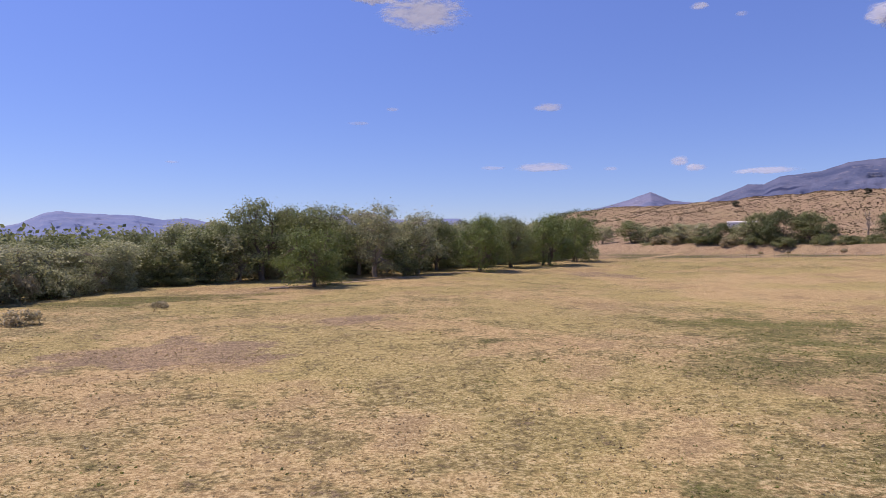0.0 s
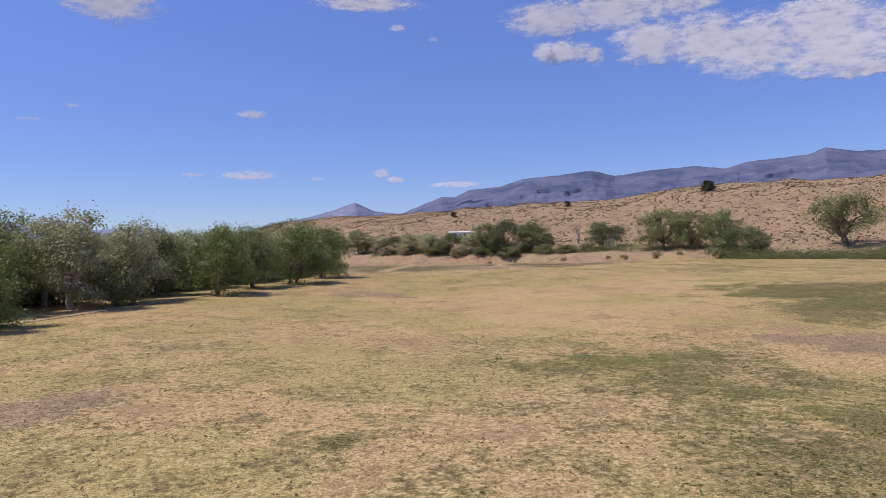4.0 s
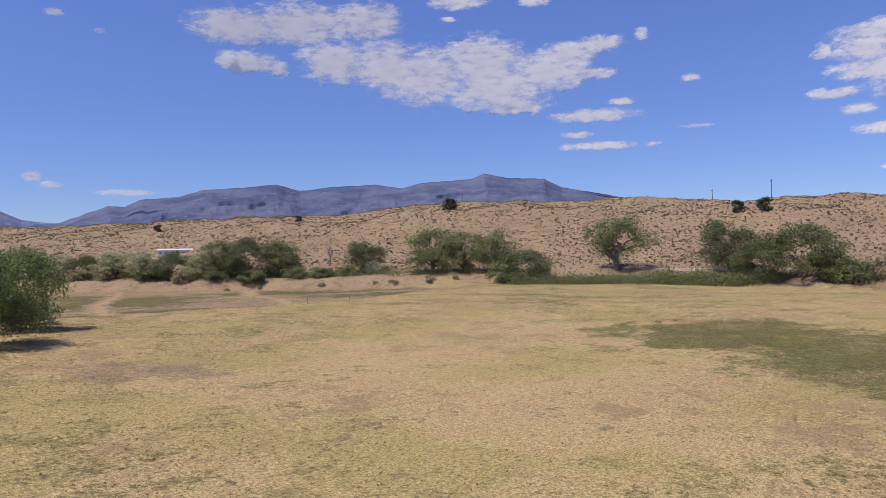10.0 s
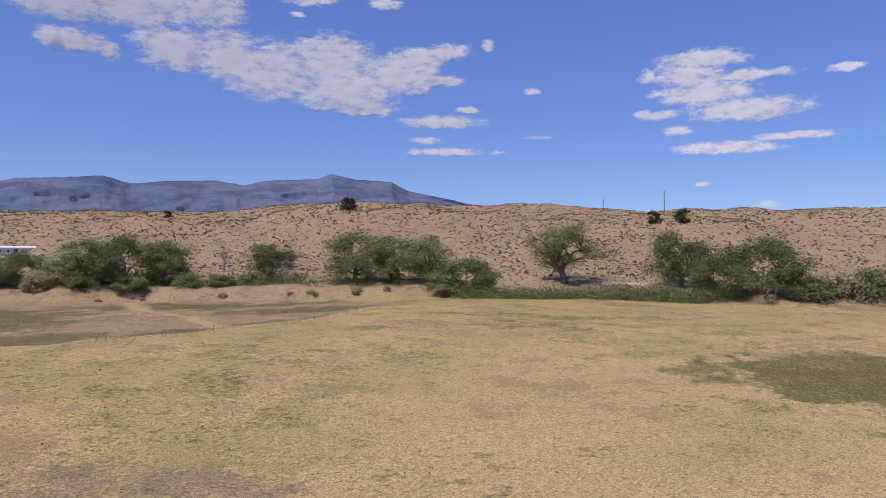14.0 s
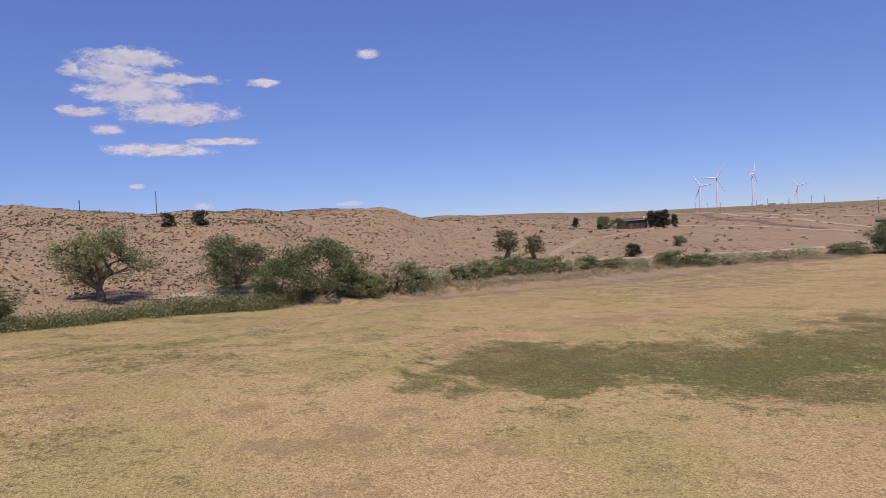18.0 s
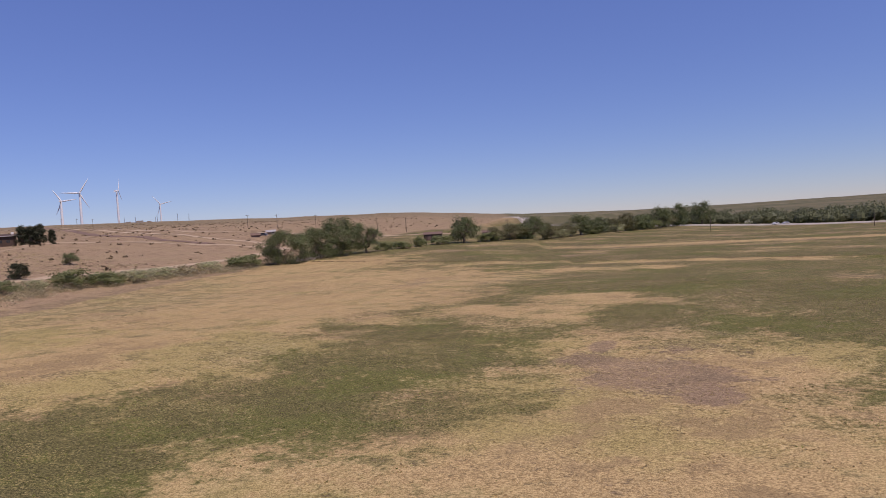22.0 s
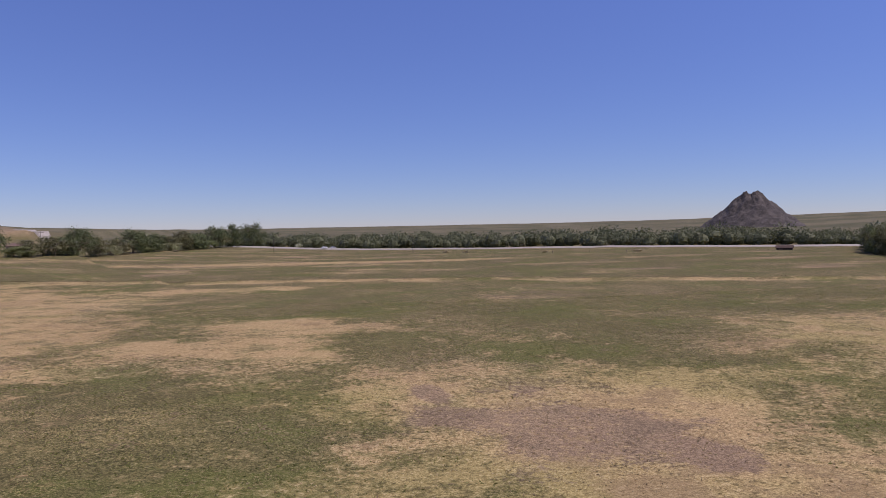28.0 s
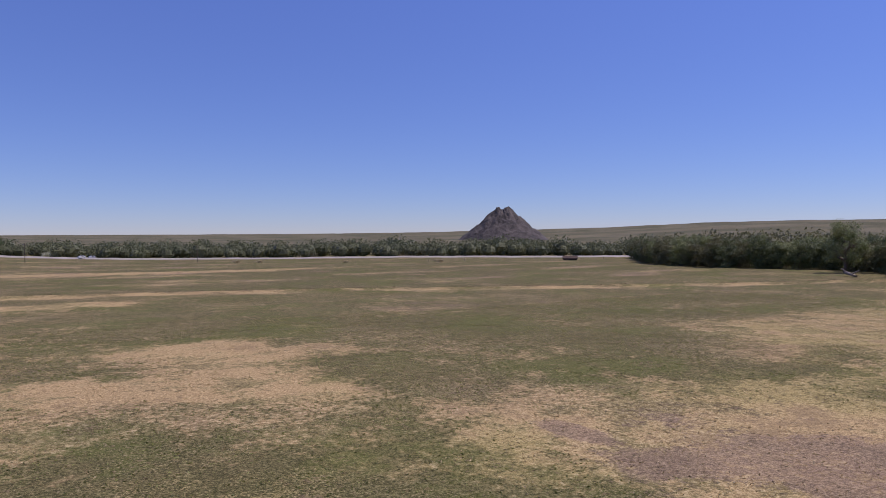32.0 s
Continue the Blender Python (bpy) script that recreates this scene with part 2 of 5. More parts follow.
def land(x, y):
    """Height of the ground."""
    x, y = np.asarray(x, float), np.asarray(y, float)
    az = np.degrees(np.arctan2(x - 20, y - 90)) % 360
    r = np.hypot(x - 20, y - 90)
    u = line_dist(x, y, BANK)
    yy = np.where(y > -60, y, -60 + 0.2 * (y + 60))
    yy = np.where(yy > 150, 150 + 0.1 * (yy - 150), yy)
    yy = np.maximum(yy, -170)
    z = -1.2 + 0.021 * yy + 0.006 * np.clip(x, 0, 160)
    z += 0.15 * waves(x, y, 45, 5, 3) * sstep(r, 5, 60)
    z -= 0.95 * (1 - sstep(np.hypot((x - 46) / 52, (y - 76) / 70), 0.35, 1.0))  # a shallow dish in the middle of the field
    z += 2.4 * sstep(-y, 150, 320) * sstep(x, 20, 140) + 0.8 * sstep(-x, 40, 130)
    # the low basin under the bank
    z -= 0.85 * sstep(line_dist(x, y, LIP) + 1.5 * waves(x, y, 20, 61, 3), -1, 7) * (1 - sstep(u, 0, 5)) * (1 - sstep(x, 112, 124))
    # a shallow irrigation furrow with its berm
    d = line_dist(x, y, FURROW)
    z += 0.45 * np.exp(-((d + 1.8) / 1.3) ** 2) - 0.5 * np.exp(-((d - 0.8) / 1.1) ** 2)
    # bank, bench and hill
    north = 1 - (0.5 * sstep(az, 97, 102) + 0.5 * sstep(az, 103, 118)) * (az < 220)
    west = np.where(az > 180, az - 360, az)
    north = north * (0.12 + 0.88 * sstep(west, 1, 11))
    rough = 1 + 0.5 * waves(x, y, 26, 11, 3)
    z += (0.9 + 0.7 * rough) * sstep(u + 1.5 * waves(x, y, 17, 4, 2), 0, 6) * (0.35 + 0.65 * np.clip(north, 0, 1))
    z += 0.12 * np.clip(u - 5, 0, 22)
    bump_az = 0.86 + 0.12 * sstep(az, 40, 54) - 0.07 * sstep(az, 70, 80) - 0.06 * np.exp(-((az - 75) / 5.0) ** 2)
    lobes = 10 * waves(x, y, 140, 21, 3)
    hill = 22.0 * bump_az * sstep(u + lobes * sstep(u, 15, 50), 22, 118) ** 0.85
    hill += (1.1 * waves(x, y, 55, 9, 4)) * sstep(u, 25, 70)
    hill -= 0.7 * (1 - np.abs(waves(az * 2.6 + 0.06 * u, u * 0.12, 26, 97, 3))) ** 3 * sstep(u, 22, 50) * (1 - sstep(u, 72, 104)) * (az < 120)
    z += hill * (0.3 * (az > 60) + (1 - 0.3 * (az > 60)) * north)
    # the long rise to the skyline
    up = np.interp(az, RIDGE_AZ, RIDGE_UP) / 1000
    rr = np.interp(az, RIDGE_AZ, RIDGE_R)
    start = np.where((az > 96) & (az < 165), 160, 700)
    crest = 10.5 + rr * up
    k = np.clip((r - start) / (rr - start), 0, 1)
    k = np.where((az > 96) & (az < 158), 0.75 * k + 0.25 * k * k * (3 - 2 * k), k * k * (3 - 2 * k))
    side = sstep(az, 94, 102) * (1 - sstep(az, 262, 300))
    z = z + (crest - z) * k * side
    z += side * sstep(r, 300, 900) * 1.6 * waves(x, y, 330, 31, 4)
    z -= (1 - side) * sstep(r, 700, 3500) * 20
    return z


def land1(x, y):
    return float(land(np.array([x]), np.array([y]))[0])


# ---- materials ----
M_COTTON = leaf_mat("cottonwood_leaves", (0.068, 0.088, 0.028), (0.225, 0.252, 0.095), (0.185, 0.184, 0.088), 0.55)
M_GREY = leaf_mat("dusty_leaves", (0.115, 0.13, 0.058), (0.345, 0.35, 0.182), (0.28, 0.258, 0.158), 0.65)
M_ELM = leaf_mat("elm_leaves", (0.058, 0.086, 0.02), (0.185, 0.228, 0.068), (0.15, 0.168, 0.06), 0.5)
M_DARK = leaf_mat("dark_leaves", (0.040, 0.058, 0.021), (0.142, 0.168, 0.063), (0.12, 0.126, 0.06), 0.5)
M_JUNIPER = leaf_mat("juniper_needles", (0.022, 0.027, 0.014), (0.062, 0.068, 0.034), (0.052, 0.054, 0.03), 0.2)
M_SHRUB = leaf_mat("willow_leaves", (0.07, 0.09, 0.03), (0.185, 0.205, 0.078), (0.18, 0.168, 0.086), 0.55)
M_SAGE = leaf_mat("sage_leaves", (0.17, 0.152, 0.085), (0.31, 0.275, 0.165), (0.29, 0.225, 0.135))
M_OLIVE = leaf_mat("olive_leaves", (0.066, 0.072, 0.028), (0.165, 0.165, 0.07), (0.155, 0.13, 0.07), 0.5)
M_FARLEAF = leaf_mat("river_wood_leaves", (0.055, 0.068, 0.030), (0.15, 0.162, 0.078), (0.13, 0.125, 0.07), 0.5)
M_PALE = leaf_mat("pale_blossom_leaves", (0.25, 0.26, 0.17), (0.48, 0.47, 0.36), (0.3, 0.3, 0.2))
M_SCRUB = leaf_mat("hill_scrub", (0.045, 0.036, 0.022), (0.17, 0.13, 0.075), (0.16, 0.098, 0.06), 0.4)
M_BUNCH = leaf_mat("bunch_grass", (0.17, 0.14, 0.065), (0.44, 0.37, 0.19), (0.36, 0.31, 0.15), 0.5)
M_DRYTUFT = leaf_mat("dry_grass_blades", (0.20, 0.148, 0.07), (0.50, 0.395, 0.20), (0.29, 0.22, 0.105), 0.5)
M_GREENTUFT = leaf_mat("green_grass_blades", (0.066, 0.074, 0.018), (0.245, 0.243, 0.072), (0.165, 0.17, 0.05), 0.5)
M_PALEBARK = plain("pale_bark", (0.30, 0.25, 0.19), 0.9, 0, 0.3, 2.0)
M_BARK = plain("bark", (0.17, 0.13, 0.095), 0.9, 0, 0.4, 2.0)
M_DEADWOOD = plain("dead_wood", (0.33, 0.28, 0.23), 0.9, 0, 0.3, 2.0)
M_POLE = plain("pole_wood", (0.13, 0.10, 0.08), 0.9, 0, 0.3, 2.0)
M_WHITE = plain("white_paint", (0.74, 0.72, 0.68), 0.55, 0, 0.07, 1.0)
M_TURBINE = plain("turbine_white", (0.72, 0.73, 0.74), 0.4, 0, 0.05, 0.2)
M_BROWN = plain("brown_boards", (0.085, 0.055, 0.042), 0.8, 0, 0.3, 1.5)
M_ROOF = plain("grey_roof", (0.36, 0.34, 0.33), 0.7, 0, 0.15, 1.5)
M_ROOFDARK = plain("rusty_roof", (0.17, 0.11, 0.085), 0.7, 0, 0.3, 1.5)
M_RUBBER = plain("rubber", (0.02, 0.02, 0.02), 0.8, 0, 0.1, 4.0)
M_STEEL = plain("steel", (0.4, 0.4, 0.4), 0.4, 0.8, 0.15, 3.0)
M_PORCELAIN = plain("insulator", (0.35, 0.32, 0.3), 0.3, 0, 0.1, 3.0)
M_GLASS, gnt, gb = mat("dark_window_glass")
gb.inputs["Base Color"].default_value = (0.02, 0.025, 0.03, 1)
gb.inputs["Roughness"].default_value = 0.08


def paint(name, colour):
    m, nt, b = mat(name)
    pos = nt.nodes.new("ShaderNodeTexCoord").outputs["Object"]
    f = noise_tex(nt, 1.4, 4, 0.6, pos)
    nt.links.new(mix(nt, f, [c * 0.85 for c in colour], colour), b.inputs["Base Color"])
    b.inputs["Roughness"].default_value = 0.3
    b.inputs["Coat Weight"].default_value = 0.5
    return m


def tone_down(nt, fac, colour, k):
    """The colour, darkened to the share k where fac is 1."""
    n = nt.nodes.new("ShaderNodeMix")
    n.data_type, n.blend_type = "RGBA", "MULTIPLY"
    if isinstance(fac, bpy.types.NodeSocket):
        nt.links.new(fac, n.inputs[0])
    else:
        n.inputs[0].default_value = fac
    nt.links.new(colour, n.inputs[6])
    n.inputs[7].default_value = (k, k, k, 1)
    return n.outputs[2]


def ground_mat():
    """Pale sandy soil and straw with dark dead clumps, green grass, purplish dirt, the red hill soil and far plains."""
    m, nt, b = mat("pasture")
    pos = nt.nodes.new("ShaderNodeTexCoord").outputs["Object"]
    big = noise_tex(nt, 0.055, 5, 0.6, pos)
    mid = noise_tex(nt, 0.22, 6, 0.66, pos)
    tuft = noise_tex(nt, 0.9, 8, 0.72, pos)
    clod = noise_tex(nt, 2.6, 6, 0.7, pos)
    fine = noise_tex(nt, 7.0, 6, 0.8, pos)

    def add(*terms):
        """Weighted sum of fields about their middle."""
        v = None
        for field, w in terms:
            f = math_n(nt, "MULTIPLY", math_n(nt, "SUBTRACT", field, 0.5), w)
            v = f if v is None else math_n(nt, "ADD", v, f)
        return v

    def some(fac, k):
        return math_n(nt, "MULTIPLY", fac, k)

    grain = step(nt, fine, 0.43, 0.57)
    soil = mix(nt, grain, (0.37, 0.252, 0.118), (0.67, 0.487, 0.235))
    straw = mix(nt, grain, (0.34, 0.25, 0.102), (0.66, 0.51, 0.225))
    c = mix(nt, step(nt, add((attr(nt, "dry"), 1.0), (mid, 1.0), (big, 0.8), (tuft, 0.8), (clod, 0.5)), -0.3, 0.35), soil, straw)
    c = mix(nt, some(step(nt, add((big, 1.0), (mid, 0.8), (tuft, 0.4)), 0.04, 0.2), 0.45), c, (0.65, 0.485, 0.245))
    c = mix(nt, some(step(nt, add((big, -1.0), (mid, -0.9), (clod, 0.5)), 0.05, 0.2), 0.55), c, (0.27, 0.19, 0.10))
    # a thin olive growth in drifts
    thin = step(nt, add((mid, 1.2), (big, 0.9), (clod, 0.7), (tuft, 0.6), (attr(nt, "rough"), 0.3)), 0.0, 0.15)
    olive = mix(nt, grain, (0.17, 0.14, 0.055), (0.38, 0.32, 0.13))
    c = mix(nt, some(thin, 0.6), c, olive)
    # a wide wash of yellowish growth
    wash = step(nt, add((noise_tex(nt, 0.028, 4, 0.55, pos), 1.0), (attr(nt, "dry"), 0.8), (mid, 0.35), (clod, 0.25)), 0.0, 0.18)
    c = mix(nt, some(wash, 0.62), c, mix(nt, grain, (0.30, 0.235, 0.085), (0.52, 0.425, 0.165)))
    # dead brown clumps, single ones on bare soil and many in rough grass
    v = add((clod, 1.0), (fine, 0.55), (tuft, 0.45), (mid, 0.55), (attr(nt, "rough"), 0.17))
    c = mix(nt, some(step(nt, v, 0.10, 0.16), 0.6), c, (0.13, 0.09, 0.045))
    pale = step(nt, add((fine, 1.0), (clod, -0.5), (attr(nt, "rough"), 0.15)), 0.08, 0.14)
    c = mix(nt, some(pale, 0.5), c, (0.66, 0.54, 0.31))
    # purplish dirt
    dirt = mix(nt, grain, (0.20, 0.135, 0.09), (0.40, 0.28, 0.188))
    c = mix(nt, some(step(nt, add((attr(nt, "dirt"), 0.8), (mid, 0.9), (tuft, 0.9), (clod, 0.9), (fine, 0.5)), -0.06, 0.2), 0.72), c, dirt)
    # green grass: a close sward, torn at the edges, with straw showing through
    green = mix(nt, step(nt, fine, 0.40, 0.64), (0.040, 0.043, 0.013), (0.255, 0.225, 0.09))
    green = mix(nt, some(step(nt, add((big, 1.0), (mid, 0.7)), -0.02, 0.16), 0.5), green, (0.132, 0.162, 0.031))
    edge = step(nt, add((attr(nt, "green"), 1.0), (mid, 0.9), (tuft, 1.2), (clod, 1.3), (fine, 0.9)), -0.24, 0.24)
    holes = step(nt, add((clod, 0.7), (fine, 0.8), (mid, 0.8), (big, -0.4)), 0.03, 0.13)
    c = mix(nt, math_n(nt, "MULTIPLY", some(edge, 0.9), math_n(nt, "SUBTRACT", 1.0, some(holes, 0.8))), c, green)
    # bare tracks
    c = mix(nt, some(step(nt, attr(nt, "bare"), 0.3, 0.8), 0.8), c, soil)
    # hill soil with stones and dry growth
    hill = mix(nt, grain, (0.275, 0.185, 0.11), (0.50, 0.365, 0.225))
    hill = mix(nt, some(step(nt, big, 0.45, 0.6), 0.5), hill, (0.40, 0.30, 0.17))
    hill = mix(nt, some(step(nt, add((mid, 0.6), (tuft, 0.7), (clod, 0.4)), 0.04, 0.12), 0.62), hill, (0.19, 0.115, 0.07))
    hill = mix(nt, some(step(nt, add((clod, 0.9), (tuft, 0.6)), 0.11, 0.16), 0.6), hill, (0.10, 0.075, 0.045))
    c = mix(nt, attr(nt, "hill"), c, hill)
    # far plains of dry grass
    wide = noise_tex(nt, 0.006, 6, 0.62, pos)
    plains = mix(nt, step(nt, wide, 0.35, 0.65), (0.125, 0.12, 0.062), (0.225, 0.195, 0.115))
    c = mix(nt, attr(nt, "plain"), c, plains)
    # fine speckle of clods and blades
    c = tone_down(nt, some(step(nt, add((noise_tex(nt, 12.0, 4, 0.75, pos), 1.0), (clod, 0.4)), 0.0, 0.12), 0.85), c, 0.52)
    c = tone_down(nt, some(step(nt, add((noise_tex(nt, 3.4, 5, 0.7, pos), 1.0), (mid, 0.5)), 0.03, 0.15), 0.7), c, 0.62)
    c = tone_down(nt, 1.0, c, 0.86)
    nt.links.new(c, b.inputs["Base Color"])
    b.inputs["Roughness"].default_value = 0.95
    b.inputs["Specular IOR Level"].default_value = 0.1
    h = math_n(nt, "ADD", some(clod, 0.6), some(fine, 0.4))
    bump(nt, h, 0.55, 0.12, b)
    return m


# ---- ground ----
def blot(x, y, rag, cx, cy, rx, ry, turn, soft, seed):
    """A ragged oval patch, 1 inside and 0 outside; rag holds two fields of noise."""
    c, s = math.cos(radians(turn)), math.sin(radians(turn))
    dx, dy = x - cx, y - cy
    d = np.hypot((dx * c + dy * s) / rx, (-dx * s + dy * c) / ry)
    d = d + 0.42 * (math.cos(seed) * rag[0] + math.sin(seed) * rag[1])
    return 1 - sstep(d, soft, 1.45)


GREEN = [  # x, y, half length, half width, turn, strength
    (74, 83, 15, 12, -55, 1.0), (69, 67, 12, 12, 0, 0.9), (73, 40, 15, 10, -20, 0.9), (57, 69, 6, 12, -40, 0.72), (66, -14, 19, 18, 0, 0.74), (37, -15, 24, 44, 0, 0.7),
    (34, 29, 21, 11, -28, 0.78), (72, 55, 9, 11, 0, 0.8), (63, 39, 7, 9, -25, 0.72), (52, -34, 13, 22, -30, 0.82), (25, 52, 11, 13, -20, 0.64), (3, 44, 1.0, 1.4, 0, 1.0),
    (-31, 72, 15, 5.5, 22, 0.85), (88, 122, 18, 6, -50, 0.44), (44, 124, 6, 5, -42, 0.47), (-100, -110, 70, 50, -40, 0.62),
]
GREEN_FAR = [
    (8, -12, 56, 30, 6, 0.72), (100, 120, 20, 5, -60, 0.5), (-20, 62, 20, 5, 60, 0.4), (20, 36, 12, 9, 0, 0.6), (40, -150, 60, 14, 6, 0.66), (150, -110, 26, 6, -60, 0.6), (72, 32, 3, 3, 0, 0.85), (66, 50, 15, 12, 0, 0.78), (60, 62, 9, 7, 0, 0.66), (4, 2, 22, 10, 0, 0.5),
]
WET = [  # green in the low basin
    (60, 188, 15, 20, -25, 0.85), (48, 158, 12, 9, 0, 0.85), (90, 182, 18, 9, -50, 0.85), (66, 149, 14, 4.5, 0, 0.85), (98, 157, 20, 6, -30, 0.8), (58, 212, 12, 14, 0, 0.75), (30, 160, 12, 10, 0, 0.8), (108, 168, 10, 4, -40, 0.7),
]
DIRT = [
    (45, 51, 7.5, 9, 0, 0.8), (41, 56.5, 2.4, 4.4, 0, 1.0), (52, 41.5, 1.6, 2.8, 0, 1.0), (25, 109, 8, 5.5, -45, 0.72), (-16, 41, 8, 6.5, -5, 0.82), (-7, 55, 2.8, 6, -28, 0.8), 
    (22, -32, 13, 18, -28, 0.62), (50, 48, 6, 4.5, -27, 0.75), (-14, 120, 20, 6, 50, 0.55), (8, 99, 8, 5, 0, 0.55), (110, -30, 26, 5, -70, 0.5), (-20, 84, 10, 5, 50, 0.6), (60, -120, 60, 6, 8, 0.5),
]
BARE = [
    (63, 102, 13, 10, -60, 0.85), (108, 8, 27, 33, 0, 0.9), (109, 62, 17, 22, 10, 0.7), (130, -42, 38, 34, 0, 0.75), (62, 4, 11, 8, -28, 0.95), (72, 19, 9, 5, -26, 0.95), (62, 24, 4.5, 5, -24, 0.9),
    (63, 13, 6, 12, 0, 0.8), (40, 84, 10, 18, -40, 0.9), (43, 96, 12, 16, -40, 0.9), (45, 70, 7, 10, -20, 0.6), (38, 48, 5.5, 5.5, -28, 0.75), (47, -190, 75, 11, 6, 0.95), (78, -66, 20, 6, 10, 0.9), (172, -82, 26, 44, 0, 0.85),
]
TRACK = np.array([(76, 226), (70, 213), (54, 186), (46, 165), (43, 149), (40, 142)], float)
TRACK2 = np.array([(92, 196), (82, 180), (77, 164), (70, 150), (64, 143)], float)


def ground_cover(x, y):
    """What grows where: amounts of green grass, dirt, bare earth, dry grass, hill soil and far plain."""
    u = line_dist(x, y, BANK)
    r = np.hypot(x - 20, y - 90)
    az = np.degrees(np.arctan2(x - 20, y - 90)) % 360
    near = sstep(x, 4, 26)
    south = sstep(-y + 16 * near, -30, -4) * (1 - 0.5 * (1 - sstep(x, 0, 18)) * sstep(y, 6, 20))
    green = 0.2 + 0.54 * south * (1 - 0.8 * sstep(x, 78, 98) * sstep(y, -70, -40)) + 0.16 * waves(x, y, 34, 3, 4) + (0.06 + 0.12 * (1 - sstep(x, -10, 50))) * sstep(-y, 60, 100)
    far = sstep(-y - 0.25 * x, 70, 110)
    green = green + far * 0.4 * waves(x * 0.45 + y * 0.2, y, 36, 12, 4)
    dirt = 0.25 + 0.14 * waves(x, y, 38, 8, 3) + far * (0.16 + 0.4 * waves(x * 0.4 + y * 0.2, y, 30, 13, 4))
    rag = (waves(x, y, 13, 41, 5), waves(x, y, 9, 42, 5))
    bare = np.zeros(np.shape(x))
    gone = np.zeros(np.shape(x))
    for i, (cx, cy, rx, ry, t, k) in enumerate(GREEN + GREEN_FAR):
        green = np.maximum(green, k * blot(x, y, rag, cx, cy, rx, ry, t, 0.3, 40 + i))
    for i, (cx, cy, rx, ry, t, k) in enumerate(DIRT):
        dirt = np.maximum(dirt, k * blot(x, y, rag, cx, cy, rx, ry, t, 0.4, 70 + i))
    for i, (cx, cy, rx, ry, t, k) in enumerate(BARE):
        gone = np.maximum(gone, k * blot(x, y, rag, cx, cy, rx, ry, t, 0.45, 100 + i))
    green = green * (1 - 0.85 * gone)
    green = green - 1.1 * np.clip(dirt - 0.45, 0, 1)
    dry = 0.62 + 0.35 * waves(x, y, 30, 6, 4) - 0.3 * gone - 0.25 * south
    rough = 0.55 + 0.3 * waves(x, y, 26, 17, 4) - 0.75 * gone + 0.25 * south + 0.15 * sstep(-y, -72, -55)
    rough = np.clip(rough, 0.15, 1) - 0.15 * (1 - sstep(np.hypot((x - 42) / 40, (y - 92) / 24), 0.6, 1.3))
    low = sstep(line_dist(x, y, LIP) + 1.5 * waves(x, y, 20, 61, 3), -0.5, 2.0) * (u < 3) * (1 - sstep(x, 112, 124))
    wet = np.zeros(np.shape(x))
    for i, (cx, cy, rx, ry, t, k) in enumerate(WET):
        wet = np.maximum(wet, k * blot(x, y, rag, cx, cy, rx, ry, t, 0.5, 130 + i))
    green, dirt = green * (1 - low) + wet * low, np.maximum(dirt, low * 0.74)
    d = line_dist(x, y, FURROW)
    berm = np.exp(-((d + 4 + 3 * waves(x, y, 26, 89, 3)) / 3.6) ** 2) * (0.55 + 0.6 * waves(x, y, 44, 90, 3)).clip(0, 1)
    bare, green = np.maximum(bare, (0.8 + 0.35 * waves(x, y, 30, 88, 2)) * berm), green * (1 - 0.9 * berm)
    # a darker line along the furrow's bottom, through the dirt layer
    dirt = np.maximum(dirt, 0.85 * np.exp(-((d - 0.8) / 1.2) ** 2))
    lip = np.exp(-((line_dist(x, y, LIP) + 1.5 * waves(x, y, 20, 61, 3)) / 0.8) ** 2) * sstep(x, 25, 50) * (1 - sstep(x, 112, 124))
    bare = np.maximum(bare, 0.7 * lip)
    dirt = np.maximum(dirt, 0.8 * sstep(u, -9, -4) * (u < 2) * (1 - sstep(y, 75, 90)))
    for tr in (TRACK, TRACK2):
        d = np.abs(line_dist(x, y, tr)) + 0.5 * waves(x, y, 8, 66, 2)
        green = green * sstep(d, 1.2, 2.6)
        bare = np.maximum(bare, 0.75 * (1 - sstep(d, 0.6, 1.8)))
    hill = sstep(u + 1.5 * waves(x, y, 9, 14, 2), -1.5, 2.5)
    plain = sstep(r, 450, 900) * np.where(az < 158, 0.45, 1.0)
    plain = np.where(az < 96, 0.0, plain)
    return green, dirt, bare, dry, hill, plain, rough


def build_ground():
    na = 720
    rings = np.concatenate([np.arange(0.6, 30, 1.4), np.arange(30, 250, 1.0), np.arange(250, 700, 3.2), 700 * 1.05 ** np.arange(0, 39)])
    a = np.arange(na) * 2 * np.pi / na
    x = CENTRE[0] + rings[:, None] * np.sin(a)[None]
    y = CENTRE[1] + rings[:, None] * np.cos(a)[None]
    x, y = np.append(x.ravel(), CENTRE[0]), np.append(y.ravel(), CENTRE[1])
    z = land(x, y)
    nr = len(rings)
    i = np.arange(nr - 1)[:, None] * na
    j = np.arange(na)[None]
    k = (np.arange(na)[None] + 1) % na
    quads = np.stack([i + j, i + na + j, i + na + k, i + k], -1).reshape(-1, 4)
    hub = len(x) - 1
    mid = np.stack([np.full(na // 2, hub), np.arange(0, na, 2), np.arange(1, na, 2), np.arange(2, na + 1, 2) % na], -1)
    me = mesh_of("ground", np.stack([x, y, z], 1), np.concatenate([quads, mid]), ground_mat(), smooth=True)
    for name, v in zip(("green", "dirt", "bare", "dry", "hill", "plain", "rough"), ground_cover(x, y)):
        me.attributes.new(name, "FLOAT", "POINT").data.foreach_set("value", np.asarray(v, np.float32))
    return tagged(new("ground", me), "dry tan pasture with green patches under a scrubby red hill", "ground", kind="structure")


build_ground()


